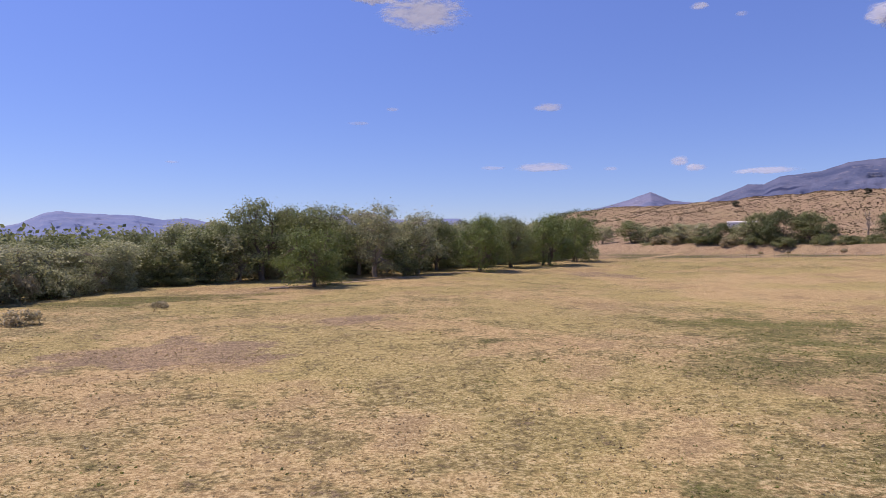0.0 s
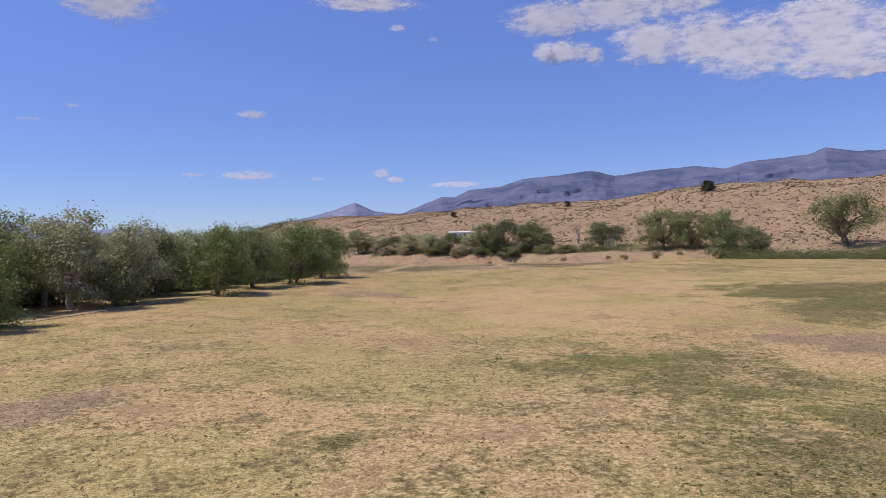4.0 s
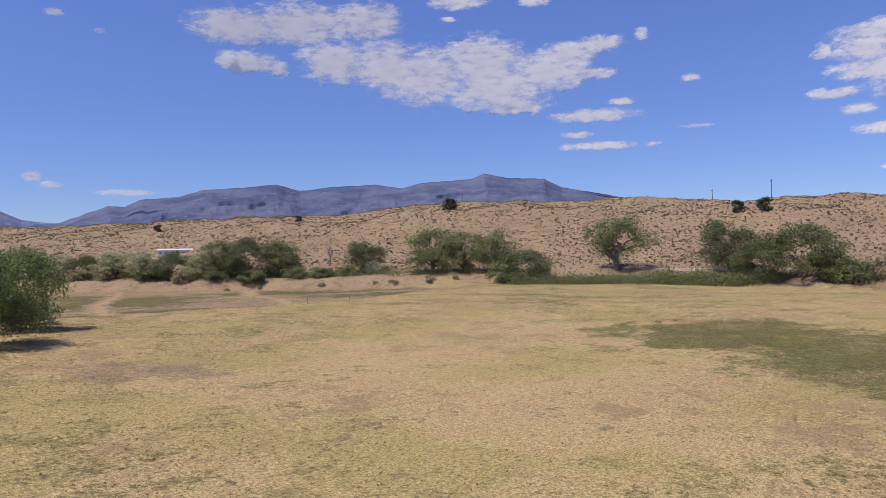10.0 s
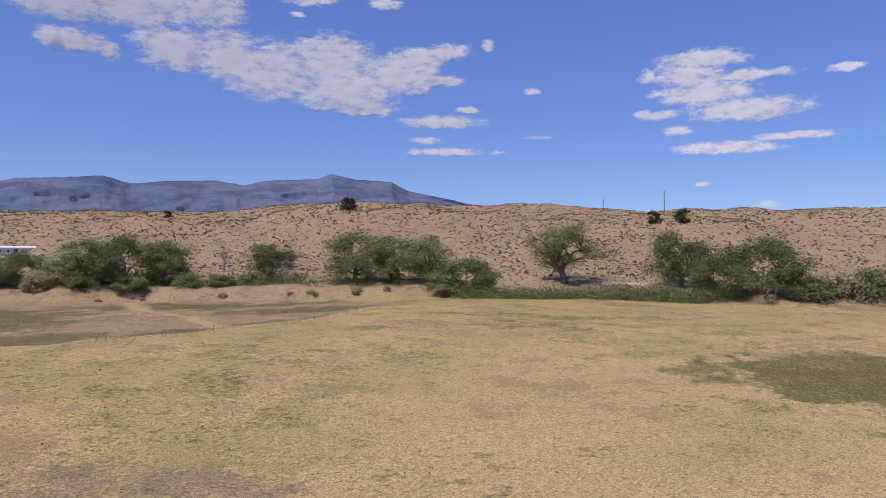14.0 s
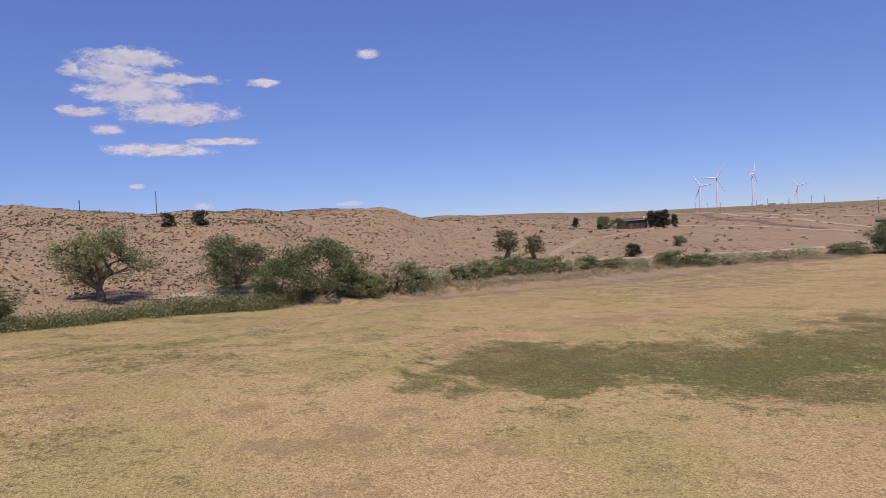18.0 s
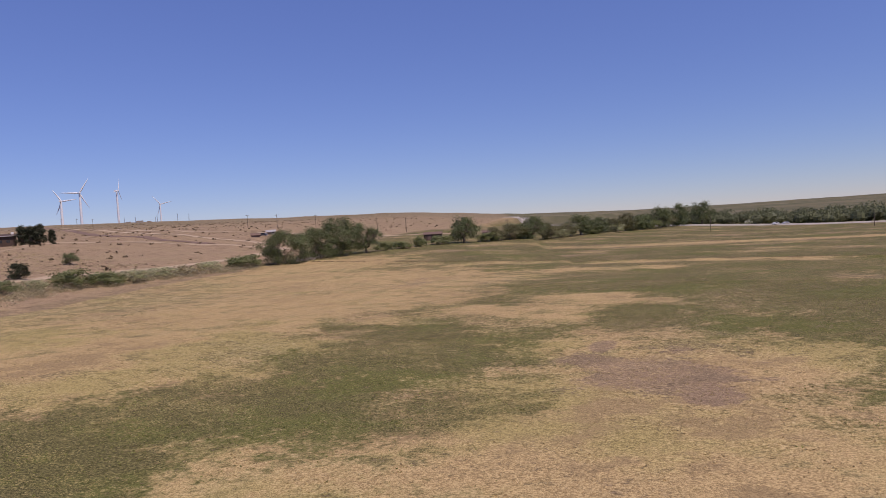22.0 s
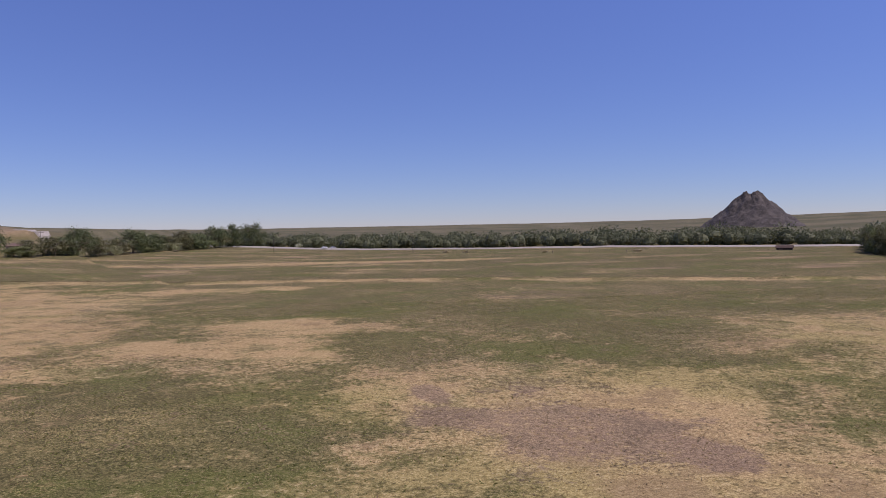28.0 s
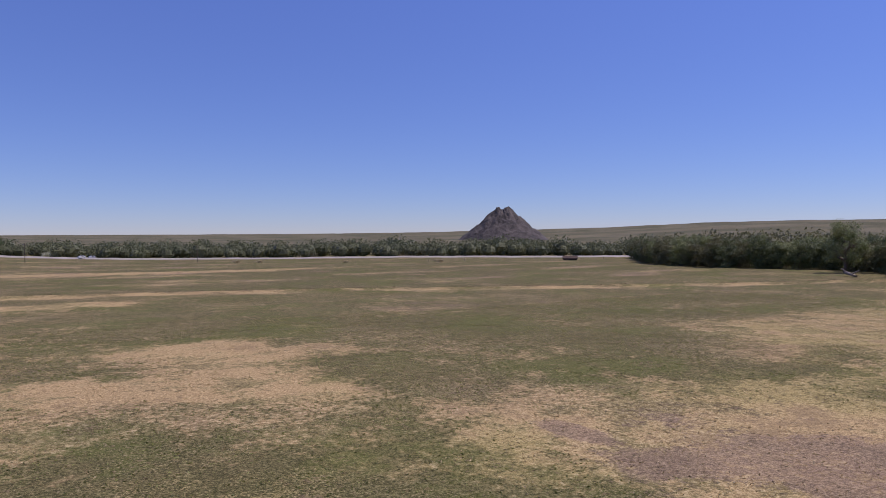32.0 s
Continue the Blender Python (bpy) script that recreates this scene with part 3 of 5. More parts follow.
# ---- far mountains ----
# Matt mountain slopes; the distance haze is put into the colours passed in.
def mountain_mat(name, low, high, snow):
    m, nt, b = mat(name)
    pos = nt.nodes.new("ShaderNodeTexCoord").outputs["Object"]
    grow = nt.nodes.new("ShaderNodeMapping")
    grow.inputs["Scale"].default_value = (1, 1, 3.0)
    nt.links.new(pos, grow.inputs["Vector"])
    pos = grow.outputs[0]
    f1, f2 = noise_tex(nt, 0.0035, 8, 0.66, pos), noise_tex(nt, 0.016, 7, 0.7, pos)
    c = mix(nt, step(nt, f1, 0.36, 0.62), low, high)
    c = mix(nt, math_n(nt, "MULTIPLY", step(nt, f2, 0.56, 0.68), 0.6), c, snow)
    nt.links.new(c, b.inputs["Base Color"])
    b.inputs["Roughness"].default_value = 1.0
    b.inputs["Specular IOR Level"].default_value = 0.0
    bump(nt, f2, 0.6, 25, b)
    return m


def mountain(name, label, az, up, r_top, material, seed, foot=0.0, depth=1400):
    """A range as a folded slope: the crest follows bearings and rises (thousandths) as seen from the field."""
    n, rows = max(60, int((az[-1] - az[0]) * 14)), 26
    a = np.linspace(az[0], az[-1], n)
    crest = np.interp(a, az, up) / 1254 * r_top + 8
    rough = waves(a * 40, a * 0, 60, seed, 4)
    verts = []
    for i in range(rows):
        t = i / (rows - 1)
        r = r_top - depth * (1 - t)
        x, y = np.sin(np.radians(a)) * r, np.cos(np.radians(a)) * r
        ridge = np.abs(waves(x, y, 420, seed + 1, 4))
        spur = np.abs(waves(x, y, 520, seed + 2, 4))
        r = r + 4 * t * (1 - t) * (spur - 0.3) * depth * 0.08
        x, y = np.sin(np.radians(a)) * r, np.cos(np.radians(a)) * r
        z = foot + (crest - foot) * t ** 0.9 + (t * (1 - t)) * 4 * (ridge - 0.3) * 14
        z = np.minimum(z, foot + (crest - foot) * (0.25 + 0.75 * t)) if i < rows - 1 else crest + rough * 2.0
        verts.append(np.stack([x, y, z], 1))
    back = verts[-1] * np.array([1.03, 1.03, 0.2])
    verts.append(back)
    v = np.concatenate(verts)
    i = np.arange(rows)[:, None] * n
    j = np.arange(n - 1)[None]
    faces = np.stack([i + j, i + j + 1, i + n + j + 1, i + n + j], -1).reshape(-1, 4)
    return tagged(new(name, mesh_of(name, v, faces, material, True)), label, "mountain", kind="structure")


# Blue-violet of the air in between, painted as the range's own colour.
M_RANGE_HAZED = mountain_mat("far_range_hazed", (0.075, 0.095, 0.165), (0.135, 0.15, 0.225), (0.25, 0.232, 0.265))
# The mesa is paler and bluer still: its haze is in the base colour.
M_MESA_HAZED = mountain_mat("far_mesa_hazed", (0.165, 0.21, 0.35), (0.22, 0.255, 0.385), (0.33, 0.31, 0.375))
mountain("backdrop_range", "long mountain range beyond the dry hill, painted in haze blue-violet", [17.4, 20.15, 23.3, 24.4, 25.5, 28.1, 29.9, 32.6, 35.3, 37.1, 39.9, 43.1, 45.1, 46.7, 50.7, 51.8, 53.75, 56.5, 57.9, 61.1, 63.1, 70, 76],
         [58, 62, 89, 88, 100, 105, 117, 121, 127, 116, 123, 126, 119, 128, 133, 142, 133, 130, 114, 100, 90, 80, 60], 4300, M_RANGE_HAZED, 3)
# Grey-blue tint stands for the haze in front of the peak.
mountain("backdrop_peak", "small distant cone-shaped peak, haze painted as grey-blue", [9, 11.1, 13.3, 14.8, 15.4, 16.4, 17.1, 17.9, 18.9, 20.2, 23], [40, 50, 61, 70, 75, 82, 75, 67, 64, 60, 50], 4450, mountain_mat("far_peak_hazed", (0.13, 0.155, 0.25), (0.22, 0.225, 0.31), (0.36, 0.34, 0.40)), 8)
mountain("backdrop_mesa", "flat-topped mountains beyond the woods, haze painted as pale blue", [-40, -34, -32, -30.9, -29.5, -28.6, -26.8, -23.5, -21.5, -19.9, -17, -15.8, -12, -8.3, -6.5, -3, -1.5, 1.4, 2.2, 8],
         [20, 24, 30, 36, 51, 55, 52, 49, 42, 45, 33, 29, 34, 52, 50, 40, 42, 42, 30, 20], 4500, M_MESA_HAZED, 12)


# ---- clouds ----
def cloud_mat():
    """White vapour: thin and see-through at the ragged rim, matt and dense within."""
    m, nt, b = mat("cloud")
    pos = nt.nodes.new("ShaderNodeTexCoord").outputs["Object"]
    wide = nt.nodes.new("ShaderNodeMapping")
    wide.inputs["Scale"].default_value = (1, 1, 1.9)
    nt.links.new(pos, wide.inputs["Vector"])
    n1, n2 = noise_tex(nt, 0.011, 7, 0.6, wide.outputs[0]), noise_tex(nt, 0.045, 4, 0.6, wide.outputs[0])
    rag = math_n(nt, "ADD", math_n(nt, "MULTIPLY", math_n(nt, "SUBTRACT", n1, 0.5), 2.0), math_n(nt, "MULTIPLY", math_n(nt, "SUBTRACT", n2, 0.5), 0.7))
    alpha = step(nt, math_n(nt, "ADD", attr(nt, "dens"), rag), -0.1, 0.95)
    nt.links.new(mix(nt, step(nt, n1, 0.3, 0.7), (0.62, 0.62, 0.645), (0.78, 0.78, 0.775)), b.inputs["Base Color"])
    b.inputs["Roughness"].default_value = 1.0
    b.inputs["Specular IOR Level"].default_value = 0.0
    tr = nt.nodes.new("ShaderNodeBsdfTranslucent")
    tr.inputs[0].default_value = (0.92, 0.92, 0.95, 1)
    tp = nt.nodes.new("ShaderNodeBsdfTransparent")
    mx, mt = nt.nodes.new("ShaderNodeMixShader"), nt.nodes.new("ShaderNodeMixShader")
    mx.inputs[0].default_value = 0.45
    nt.links.new(b.outputs[0], mx.inputs[1])
    nt.links.new(tr.outputs[0], mx.inputs[2])
    nt.links.new(math_n(nt, "MULTIPLY", alpha, attr(nt, "thick")), mt.inputs[0])
    nt.links.new(tp.outputs[0], mt.inputs[1])
    nt.links.new(mx.outputs[0], mt.inputs[2])
    nt.links.new(mt.outputs[0], nt.nodes["Material Output"].inputs[0])
    return m


M_CLOUD = cloud_mat()
CLOUD_R = 4080.0


def cloud(puffs, seed, thick=1.0, lean=6.0, label="white fair-weather cumulus cloud with a flat base"):
    """A cloud in the far sky, billowing towards the field. Puffs: bearing in degrees, then rise, half width and half height in thousandths of the distance."""
    p = np.array(puffs, float)
    cx, cy, hw, hh = np.radians(p[:, 0]) * 1000, p[:, 1], p[:, 2], p[:, 3]
    x0, x1, y0, y1 = (cx - 1.5 * hw).min(), (cx + 1.5 * hw).max(), (cy - 1.5 * hh).min(), (cy + 1.5 * hh).max()
    cell = min(2.2, max(0.8, hh.min() * 0.25))
    nx, ny = int((x1 - x0) / cell) + 2, int((y1 - y0) / cell) + 2
    gx, gy = np.meshgrid(np.linspace(x0, x1, nx), np.linspace(y0, y1, ny))
    wx = gx + 5 * np.minimum(1, hw.max() / 60) * waves(gx, gy * 1.6, 46, seed, 3)
    wy = gy + 3 * np.minimum(1, hh.max() / 30) * waves(gx, gy * 1.6, 38, seed + 3, 3)
    dens, bulge = np.full(gx.shape, -2.0), np.zeros(gx.shape)
    for ax, ay, w, h in zip(cx, cy, hw, hh):
        dy = (wy - ay) / h
        d2 = ((wx - ax) / w) ** 2 + np.where(dy < 0, np.abs(dy) ** 2.4, dy ** 2)
        dens = np.maximum(dens, 1.0 - d2)
        bulge = np.maximum(bulge, np.sqrt(np.clip(1.12 - d2, 0, None)) * min(w, h * 1.6, 38))
    bulge += 2.4 * np.abs(waves(gx, gy * 1.5, 22, seed + 1, 3)) * np.clip(dens + 0.4, 0, 1) * min(1, hh.max() / 20)
    low = cy.mean()
    r = CLOUD_R - 30 * lean + (low - 100) * 3.0 + (gy - low) * lean - bulge * 1.1  # leaning back, so that none shades another
    a, rise = gx / 1000, gy / 1000
    v = np.stack([np.sin(a) * r, np.cos(a) * r, rise * r + 8], -1).reshape(-1, 3)
    i = np.arange(ny - 1)[:, None] * nx
    j = np.arange(nx - 1)[None]
    faces = np.stack([i + j, i + j + 1, i + nx + j + 1, i + nx + j], -1).reshape(-1, 4)
    faces = faces[(dens.ravel()[faces] > -0.9).any(1)]
    used, inv = np.unique(faces, return_inverse=True)
    me = mesh_of("cloud", v[used], inv.reshape(-1, 4), M_CLOUD, True)
    me.attributes.new("dens", "FLOAT", "POINT").data.foreach_set("value", np.clip(dens.ravel()[used], -0.9, 1).astype(np.float32))
    me.attributes.new("thick", "FLOAT", "POINT").data.foreach_set("value", np.full(len(used), thick, np.float32))
    return tagged(new("cloud", me), label, "cloud", group="clouds in the sky", kind="structure")


BIG = "large broken cumulus cloud bank with a grey base"
WISP = "small thin wisp of white cloud"
cloud([(32.6, 315, 72, 30), (37.6, 323, 83, 35), (42.4, 329, 62, 32), (33.4, 267, 43, 17), (35.7, 260, 18, 12), (40.1, 272, 58, 35), (44.1, 267, 55, 44), (47.3, 253, 72, 48), (51.8, 270, 72, 44), (52.7, 233, 88, 36),
       (56.9, 252, 72, 32), (61.0, 286, 39, 14), (58.7, 276, 47, 20), (60.5, 246, 39, 8), (54.5, 205, 56, 11)], 1, lean=3.2, label=BIG)
cloud([(80.5, 261, 64, 16), (79.6, 242, 48, 20), (83.3, 236, 75, 8), (80.9, 217, 76, 18), (83.7, 192, 87, 18), (77.2, 190, 32, 8), (76.6, 243, 12, 11)], 2, lean=3.2, label=BIG)
cloud([(60.5, 188, 66, 11), (62.7, 205, 19, 6), (59.3, 162, 24, 6), (60.9, 146, 58, 7), (64.9, 145, 12, 4)], 3, lean=3.2)
cloud([(50.0, 358, 48, 16), (49.1, 332, 12, 4)], 5)
cloud([(82.2, 143, 71, 10), (86.8, 154, 59, 6)], 6)
cloud([(-1.4, 325, 62, 30), (-5.4, 342, 47, 8)], 7)
cloud([(17.8, 343, 79, 12)], 8)
cloud([(18.5, 106, 13, 7), (19.7, 96, 14, 6)], 9, 0.85)
for k, row in enumerate(((64.3, 295, 10, 10), (56.0, 353, 28, 10), (67.8, 230, 15, 6), (78.8, 168, 21, 8), (90.2, 234, 23, 7), (98.6, 273, 18, 9))):
    cloud([row], 20 + k, 0.95)
for k, row in enumerate(((8.6, 187, 23, 6), (8.1, 104, 39, 7), (24.7, 88, 40, 5), (80.5, 96, 10, 4), (31.7, 269, 15, 13), (20.1, 310, 12, 5))):
    cloud([row], 30 + k, 0.75)
for k, row in enumerate(((-4.0, 188, 10, 3), (-6.7, 168, 16, 3), (4.0, 104, 20, 3), (13.4, 99, 11, 3), (68.2, 165, 26, 3), (85.1, 67, 16, 5), (96.5, 64, 25, 4), (23.0, 293, 10, 4), (-20.9, 110, 10, 2))):
    cloud([row], 40 + k, 0.45, label=WISP)


# ---- plants ----
def crown_points(rng, n, w, h, z0, boughs, skirt):
    """Clump places on the boughs of an uneven crown between z0 and h, with the way that each faces; gaps stay between the boughs."""
    i = np.arange(boughs)
    f = ((i + rng.uniform(0.2, 0.8, boughs)) / boughs) ** 0.9
    ang = i * 2.4 + rng.normal(size=boughs) * 0.35
    wide = np.sqrt(np.clip(1 - ((f - 0.4) / 0.68) ** 2, 0.05, 1)) * np.where(f < 0.4, 1 - (1 - skirt) * (0.4 - f) / 0.4, 1)
    size = rng.uniform(0.25, 0.40, boughs)
    rad = wide * rng.uniform(0.42, 1.0, boughs) ** 0.7 * (1 - 0.7 * size)
    tall = (w * 0.3 + (h - z0) * 0.3) / 2 * 1.15
    mids = np.stack([np.cos(ang) * rad * w / 2, np.sin(ang) * rad * w / 2, z0 + size * tall * 0.6 + f * (h - z0 - size * tall * 1.5)], 1)
    which = rng.choice(boughs, n, p=size ** 2 / np.sum(size ** 2))
    d = rng.normal(size=(n, 3)) + np.array([0, 0, 0.2])
    d /= np.linalg.norm(d, axis=1, keepdims=True)
    c = mids[which] + d * (rng.uniform(0.4, 1.08, n) ** 0.6 * size[which])[:, None] * np.array([w / 2, w / 2, tall])
    c[:, 2] = np.clip(c[:, 2], z0 * 0.7, h)
    out = d + 0.5 * (c - np.array([0, 0, (h + z0) / 2])) / np.array([w / 2, w / 2, (h - z0) / 2]) + np.array([0, 0, 0.3])
    return c, out / np.linalg.norm(out, axis=1, keepdims=True)


def tree_data(seed, h, w, z0, clumps, per, leaf, clump_r, limbs=4, trunk_r=0.28, stems=1, lean=0.1, droop=0.35, boughs=15, skirt=1.0):
    """Arrays for the wood and the leaves of a tree."""
    rng = np.random.default_rng(seed)
    pts, facing = crown_points(rng, clumps, w * 0.94, h * 0.96, z0, boughs, skirt)
    segs, nodes = [], []
    for s in range(stems):
        base = np.array([rng.uniform(-0.12, 0.12) * w * (stems > 1), rng.uniform(-0.12, 0.12) * w * (stems > 1), -0.3])
        fork = base + np.array([rng.normal() * lean * h * 0.3, rng.normal() * lean * h * 0.3, max(z0 * rng.uniform(0.7, 1.1), h * 0.16) + 0.3])
        tr = trunk_r / math.sqrt(stems)
        mid = (base + fork) / 2 + rng.normal(size=3) * 0.08
        segs += [(base, base + (mid - base) * 0.25, tr * 1.5, tr * 1.1), (base + (mid - base) * 0.25, mid, tr * 1.1, tr * 0.95), (mid, fork, tr * 0.95, tr * 0.85)]
        nodes.append((fork, tr * 0.6))
        for _ in range(limbs):
            goal = pts[rng.integers(len(pts))] * np.array([0.75, 0.75, 1.0])
            last, r = fork, tr * rng.uniform(0.5, 0.75)
            for k in range(1, 5):
                t = k / 4
                p = fork + (goal - fork) * t + rng.normal(size=3) * 0.05 * h * (t < 1)
                p[2] += 0.08 * h * math.sin(t * math.pi)
                segs.append((last, p, r, r * 0.75))
                last, r = p, r * 0.75
                nodes.append((p, r))
    ends = np.array([n[0] for n in nodes])
    cent = []
    for c in pts:
        i = int(np.argmin(np.linalg.norm(ends - c, axis=1) + 0.5 * (ends[:, 2] > c[2])))
        a, r = nodes[i]
        bend = (a + c) / 2 + rng.normal(size=3) * 0.15
        segs += [(a, bend, r * 0.6, r * 0.42), (bend, c, r * 0.42, 0.012)]
        cr = clump_r * rng.uniform(0.65, 1.3)
        off = rng.normal(size=(per, 3)) * np.array([cr, cr, cr * 0.72]) * 0.6
        off[:, 2] -= droop * np.abs(rng.normal(size=per)) * cr
        cent.append(c + off)
    cent = np.concatenate(cent)
    cent[:, 2] = np.maximum(cent[:, 2], 0.08)
    return tubes(segs, 6), leaves(cent, leaf, rng, face=np.repeat(facing, per, axis=0))


def make_tree(name, label, category, material, seed, h, w, z0, clumps, per, leaf, clump_r, bark=None, **kw):
    """A tree kept as a model far under nothing: returned at its own size, to be copied and removed."""
    wood, crown = tree_data(seed, h, w, z0, clumps, per, leaf, clump_r, **kw)
    top = tagged(new(name), label, category)
    part("trunk", mesh_of("trunk", *wood, bark or M_BARK, True), None, top)
    part("crown", mesh_of("crown", *crown, material), None, top)
    top["size_h"], top["size_w"] = h, w
    return top


def make_bush(name, label, category, material, seed, h, w, clumps, per, leaf, clump_r, stems=5):
    return make_tree(name, label, category, material, seed, h, w, 0.08 * h, clumps, per, leaf, clump_r, limbs=2, trunk_r=0.12, stems=stems, lean=0.3)


MODELS = {
    "cot_a": make_tree("cottonwood_tree", "tall cottonwood with an open green crown on grey limbs", "tree", M_COTTON, 1, 10, 8, 1.6, 150, 64, 0.12, 0.75, limbs=6, trunk_r=0.34),
    "cot_b": make_tree("cottonwood_tree", "spreading cottonwood with gaps between its leafy limbs", "tree", M_COTTON, 2, 10, 11, 1.2, 170, 66, 0.13, 0.85, limbs=7, trunk_r=0.38),
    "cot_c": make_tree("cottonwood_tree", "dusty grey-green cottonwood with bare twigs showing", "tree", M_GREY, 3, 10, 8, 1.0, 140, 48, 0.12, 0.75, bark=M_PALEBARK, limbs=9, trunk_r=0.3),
    "cot_d": make_tree("cottonwood_tree", "dark green broad cottonwood beside the field", "tree", M_DARK, 4, 10, 11, 1.0, 180, 66, 0.13, 0.85, limbs=6, trunk_r=0.36),
    "open": make_tree("cottonwood_tree", "large old cottonwood with an open crown on heavy limbs", "tree", M_COTTON, 33, 12, 16, 2.2, 180, 66, 0.14, 0.95, limbs=9, trunk_r=0.6, boughs=13, skirt=0.7),
    "elm_a": make_tree("elm_tree", "round bright green elm with a short trunk", "tree", M_ELM, 5, 8, 10, 0.3, 190, 76, 0.105, 0.8, limbs=6, trunk_r=0.28),
    "elm_b": make_tree("elm_tree", "bright green many-stemmed elm at the edge of the woods", "tree", M_ELM, 6, 8, 10, 0.5, 170, 70, 0.115, 0.8, limbs=4, trunk_r=0.28, stems=3, lean=0.3),
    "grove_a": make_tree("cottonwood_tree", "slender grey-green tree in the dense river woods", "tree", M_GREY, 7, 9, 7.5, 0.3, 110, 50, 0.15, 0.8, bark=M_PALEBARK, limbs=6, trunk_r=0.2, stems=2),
    "grove_b": make_tree("cottonwood_tree", "green leafy tree in the dense river woods", "tree", M_COTTON, 8, 9, 7.5, 0.2, 110, 50, 0.15, 0.8, limbs=5, trunk_r=0.2, stems=2),
    "grove_c": make_tree("cottonwood_tree", "green crowded tree in the river woods", "tree", M_SHRUB, 9, 9, 7.5, 0.2, 110, 50, 0.15, 0.8, limbs=5, trunk_r=0.22, stems=2),
    "far_a": make_tree("cottonwood_tree", "grey-green tree in the woods beyond the field", "tree", M_OLIVE, 17, 14, 13, 0.3, 120, 36, 0.30, 1.35, limbs=5, trunk_r=0.3, stems=2),
    "far_b": make_tree("cottonwood_tree", "green tree in the woods beyond the field", "tree", M_DARK, 18, 14, 13, 0.3, 120, 38, 0.30, 1.35, limbs=5, trunk_r=0.3, stems=2),
    "far_c": make_tree("cottonwood_tree", "spreading dark tree beyond the field", "tree", M_DARK, 19, 14, 16, 1.2, 120, 38, 0.30, 1.4, limbs=6, trunk_r=0.5),
    "bushy": make_tree("cottonwood_tree", "broad dark green tree leafy down to the ground", "tree", M_DARK, 20, 10, 13, 0.1, 220, 64, 0.14, 0.9, limbs=4, trunk_r=0.3, stems=4, lean=0.3, boughs=18),
    "half_dead": make_tree("cottonwood_tree", "half-dead cottonwood with thin foliage and bare limbs", "tree", M_OLIVE, 10, 8, 6, 2.0, 80, 24, 0.2, 0.7, limbs=9, trunk_r=0.6),
    "dead": make_tree("dead_tree", "bare dead tree with grey branches", "tree", M_GREY, 11, 7, 4, 1.5, 40, 1, 0.1, 0.3, bark=M_DEADWOOD, limbs=5, trunk_r=0.2),
    "juniper": make_bush("juniper_bush", "rounded dark juniper on the dry slope", "bush", M_JUNIPER, 12, 4, 4.6, 70, 40, 0.15, 0.5),
    "pine": make_tree("pine_tree", "dark ragged pine beside the brown house", "tree", M_JUNIPER, 34, 10, 5.5, 0.3, 130, 46, 0.2, 0.7, limbs=9, trunk_r=0.25),
    "willow_a": make_bush("willow_shrub", "dense green willow shrub along the ditch", "shrub", M_SHRUB, 13, 4, 6, 75, 56, 0.14, 0.6),
    "willow_b": make_bush("willow_shrub", "low bright green shrub along the ditch", "shrub", M_SHRUB, 14, 4, 6, 75, 54, 0.14, 0.6),
    "sage_a": make_bush("sage_shrub", "pale grey-green sage shrub on the bank", "shrub", M_SAGE, 15, 2, 3, 36, 30, 0.12, 0.4),
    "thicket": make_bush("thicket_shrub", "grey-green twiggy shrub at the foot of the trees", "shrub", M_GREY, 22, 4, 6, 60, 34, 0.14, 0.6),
    "pale": make_bush("olive_shrub", "pale silvery shrub at the foot of the woods", "shrub", M_PALE, 16, 2.4, 3.4, 40, 34, 0.12, 0.4),
}
POOL = list(MODELS.values())
plant_rng = random.Random(4)


def plant(kind, x, y, h, w, group="", label=""):
    src = MODELS[kind]
    s, sw = h / src["size_h"], w / src["size_w"]
    m = Matrix.LocRotScale((x, y, land1(x, y) - 0.1), Euler((0, 0, plant_rng.uniform(0, 6.28))), (sw, sw * plant_rng.uniform(0.9, 1.1), s))
    ob = copy_thing(src, m)
    if label:
        ob["label"] = label
    if group:
        ob["group"] = group
    return ob


# the edge of the river woods, along the field
for row in (("elm_a", -16, 88, 7.8, 11), ("cot_a", -25, 98, 12.2, 11), ("cot_a", -17, 102, 11.6, 10), ("cot_c", -10, 104, 11.8, 10), ("cot_c", -4, 110, 10.6, 10), ("cot_b", -1, 118, 9.4, 9), ("cot_a", -21, 106, 11.5, 10), ("cot_c", -13, 109, 11, 9), ("grove_b", -6, 107, 6, 7),
            ("elm_b", 6, 115, 9.6, 11), ("cot_b", 12, 124, 9.6, 10), ("elm_b", 19, 130, 9.8, 12), ("elm_b", 26, 140, 9.4, 11), ("thicket", 30, 146, 3.2, 5), ("grove_b", -31, 96, 8.6, 7)):
    plant(*row, group="trees at the edge of the woods")
plant("pale", -41, 84, 2.6, 3.4)
plant("sage_a", -26, 65, 0.8, 1.6)
plant("sage_a", -32, 53, 1.4, 3.0)

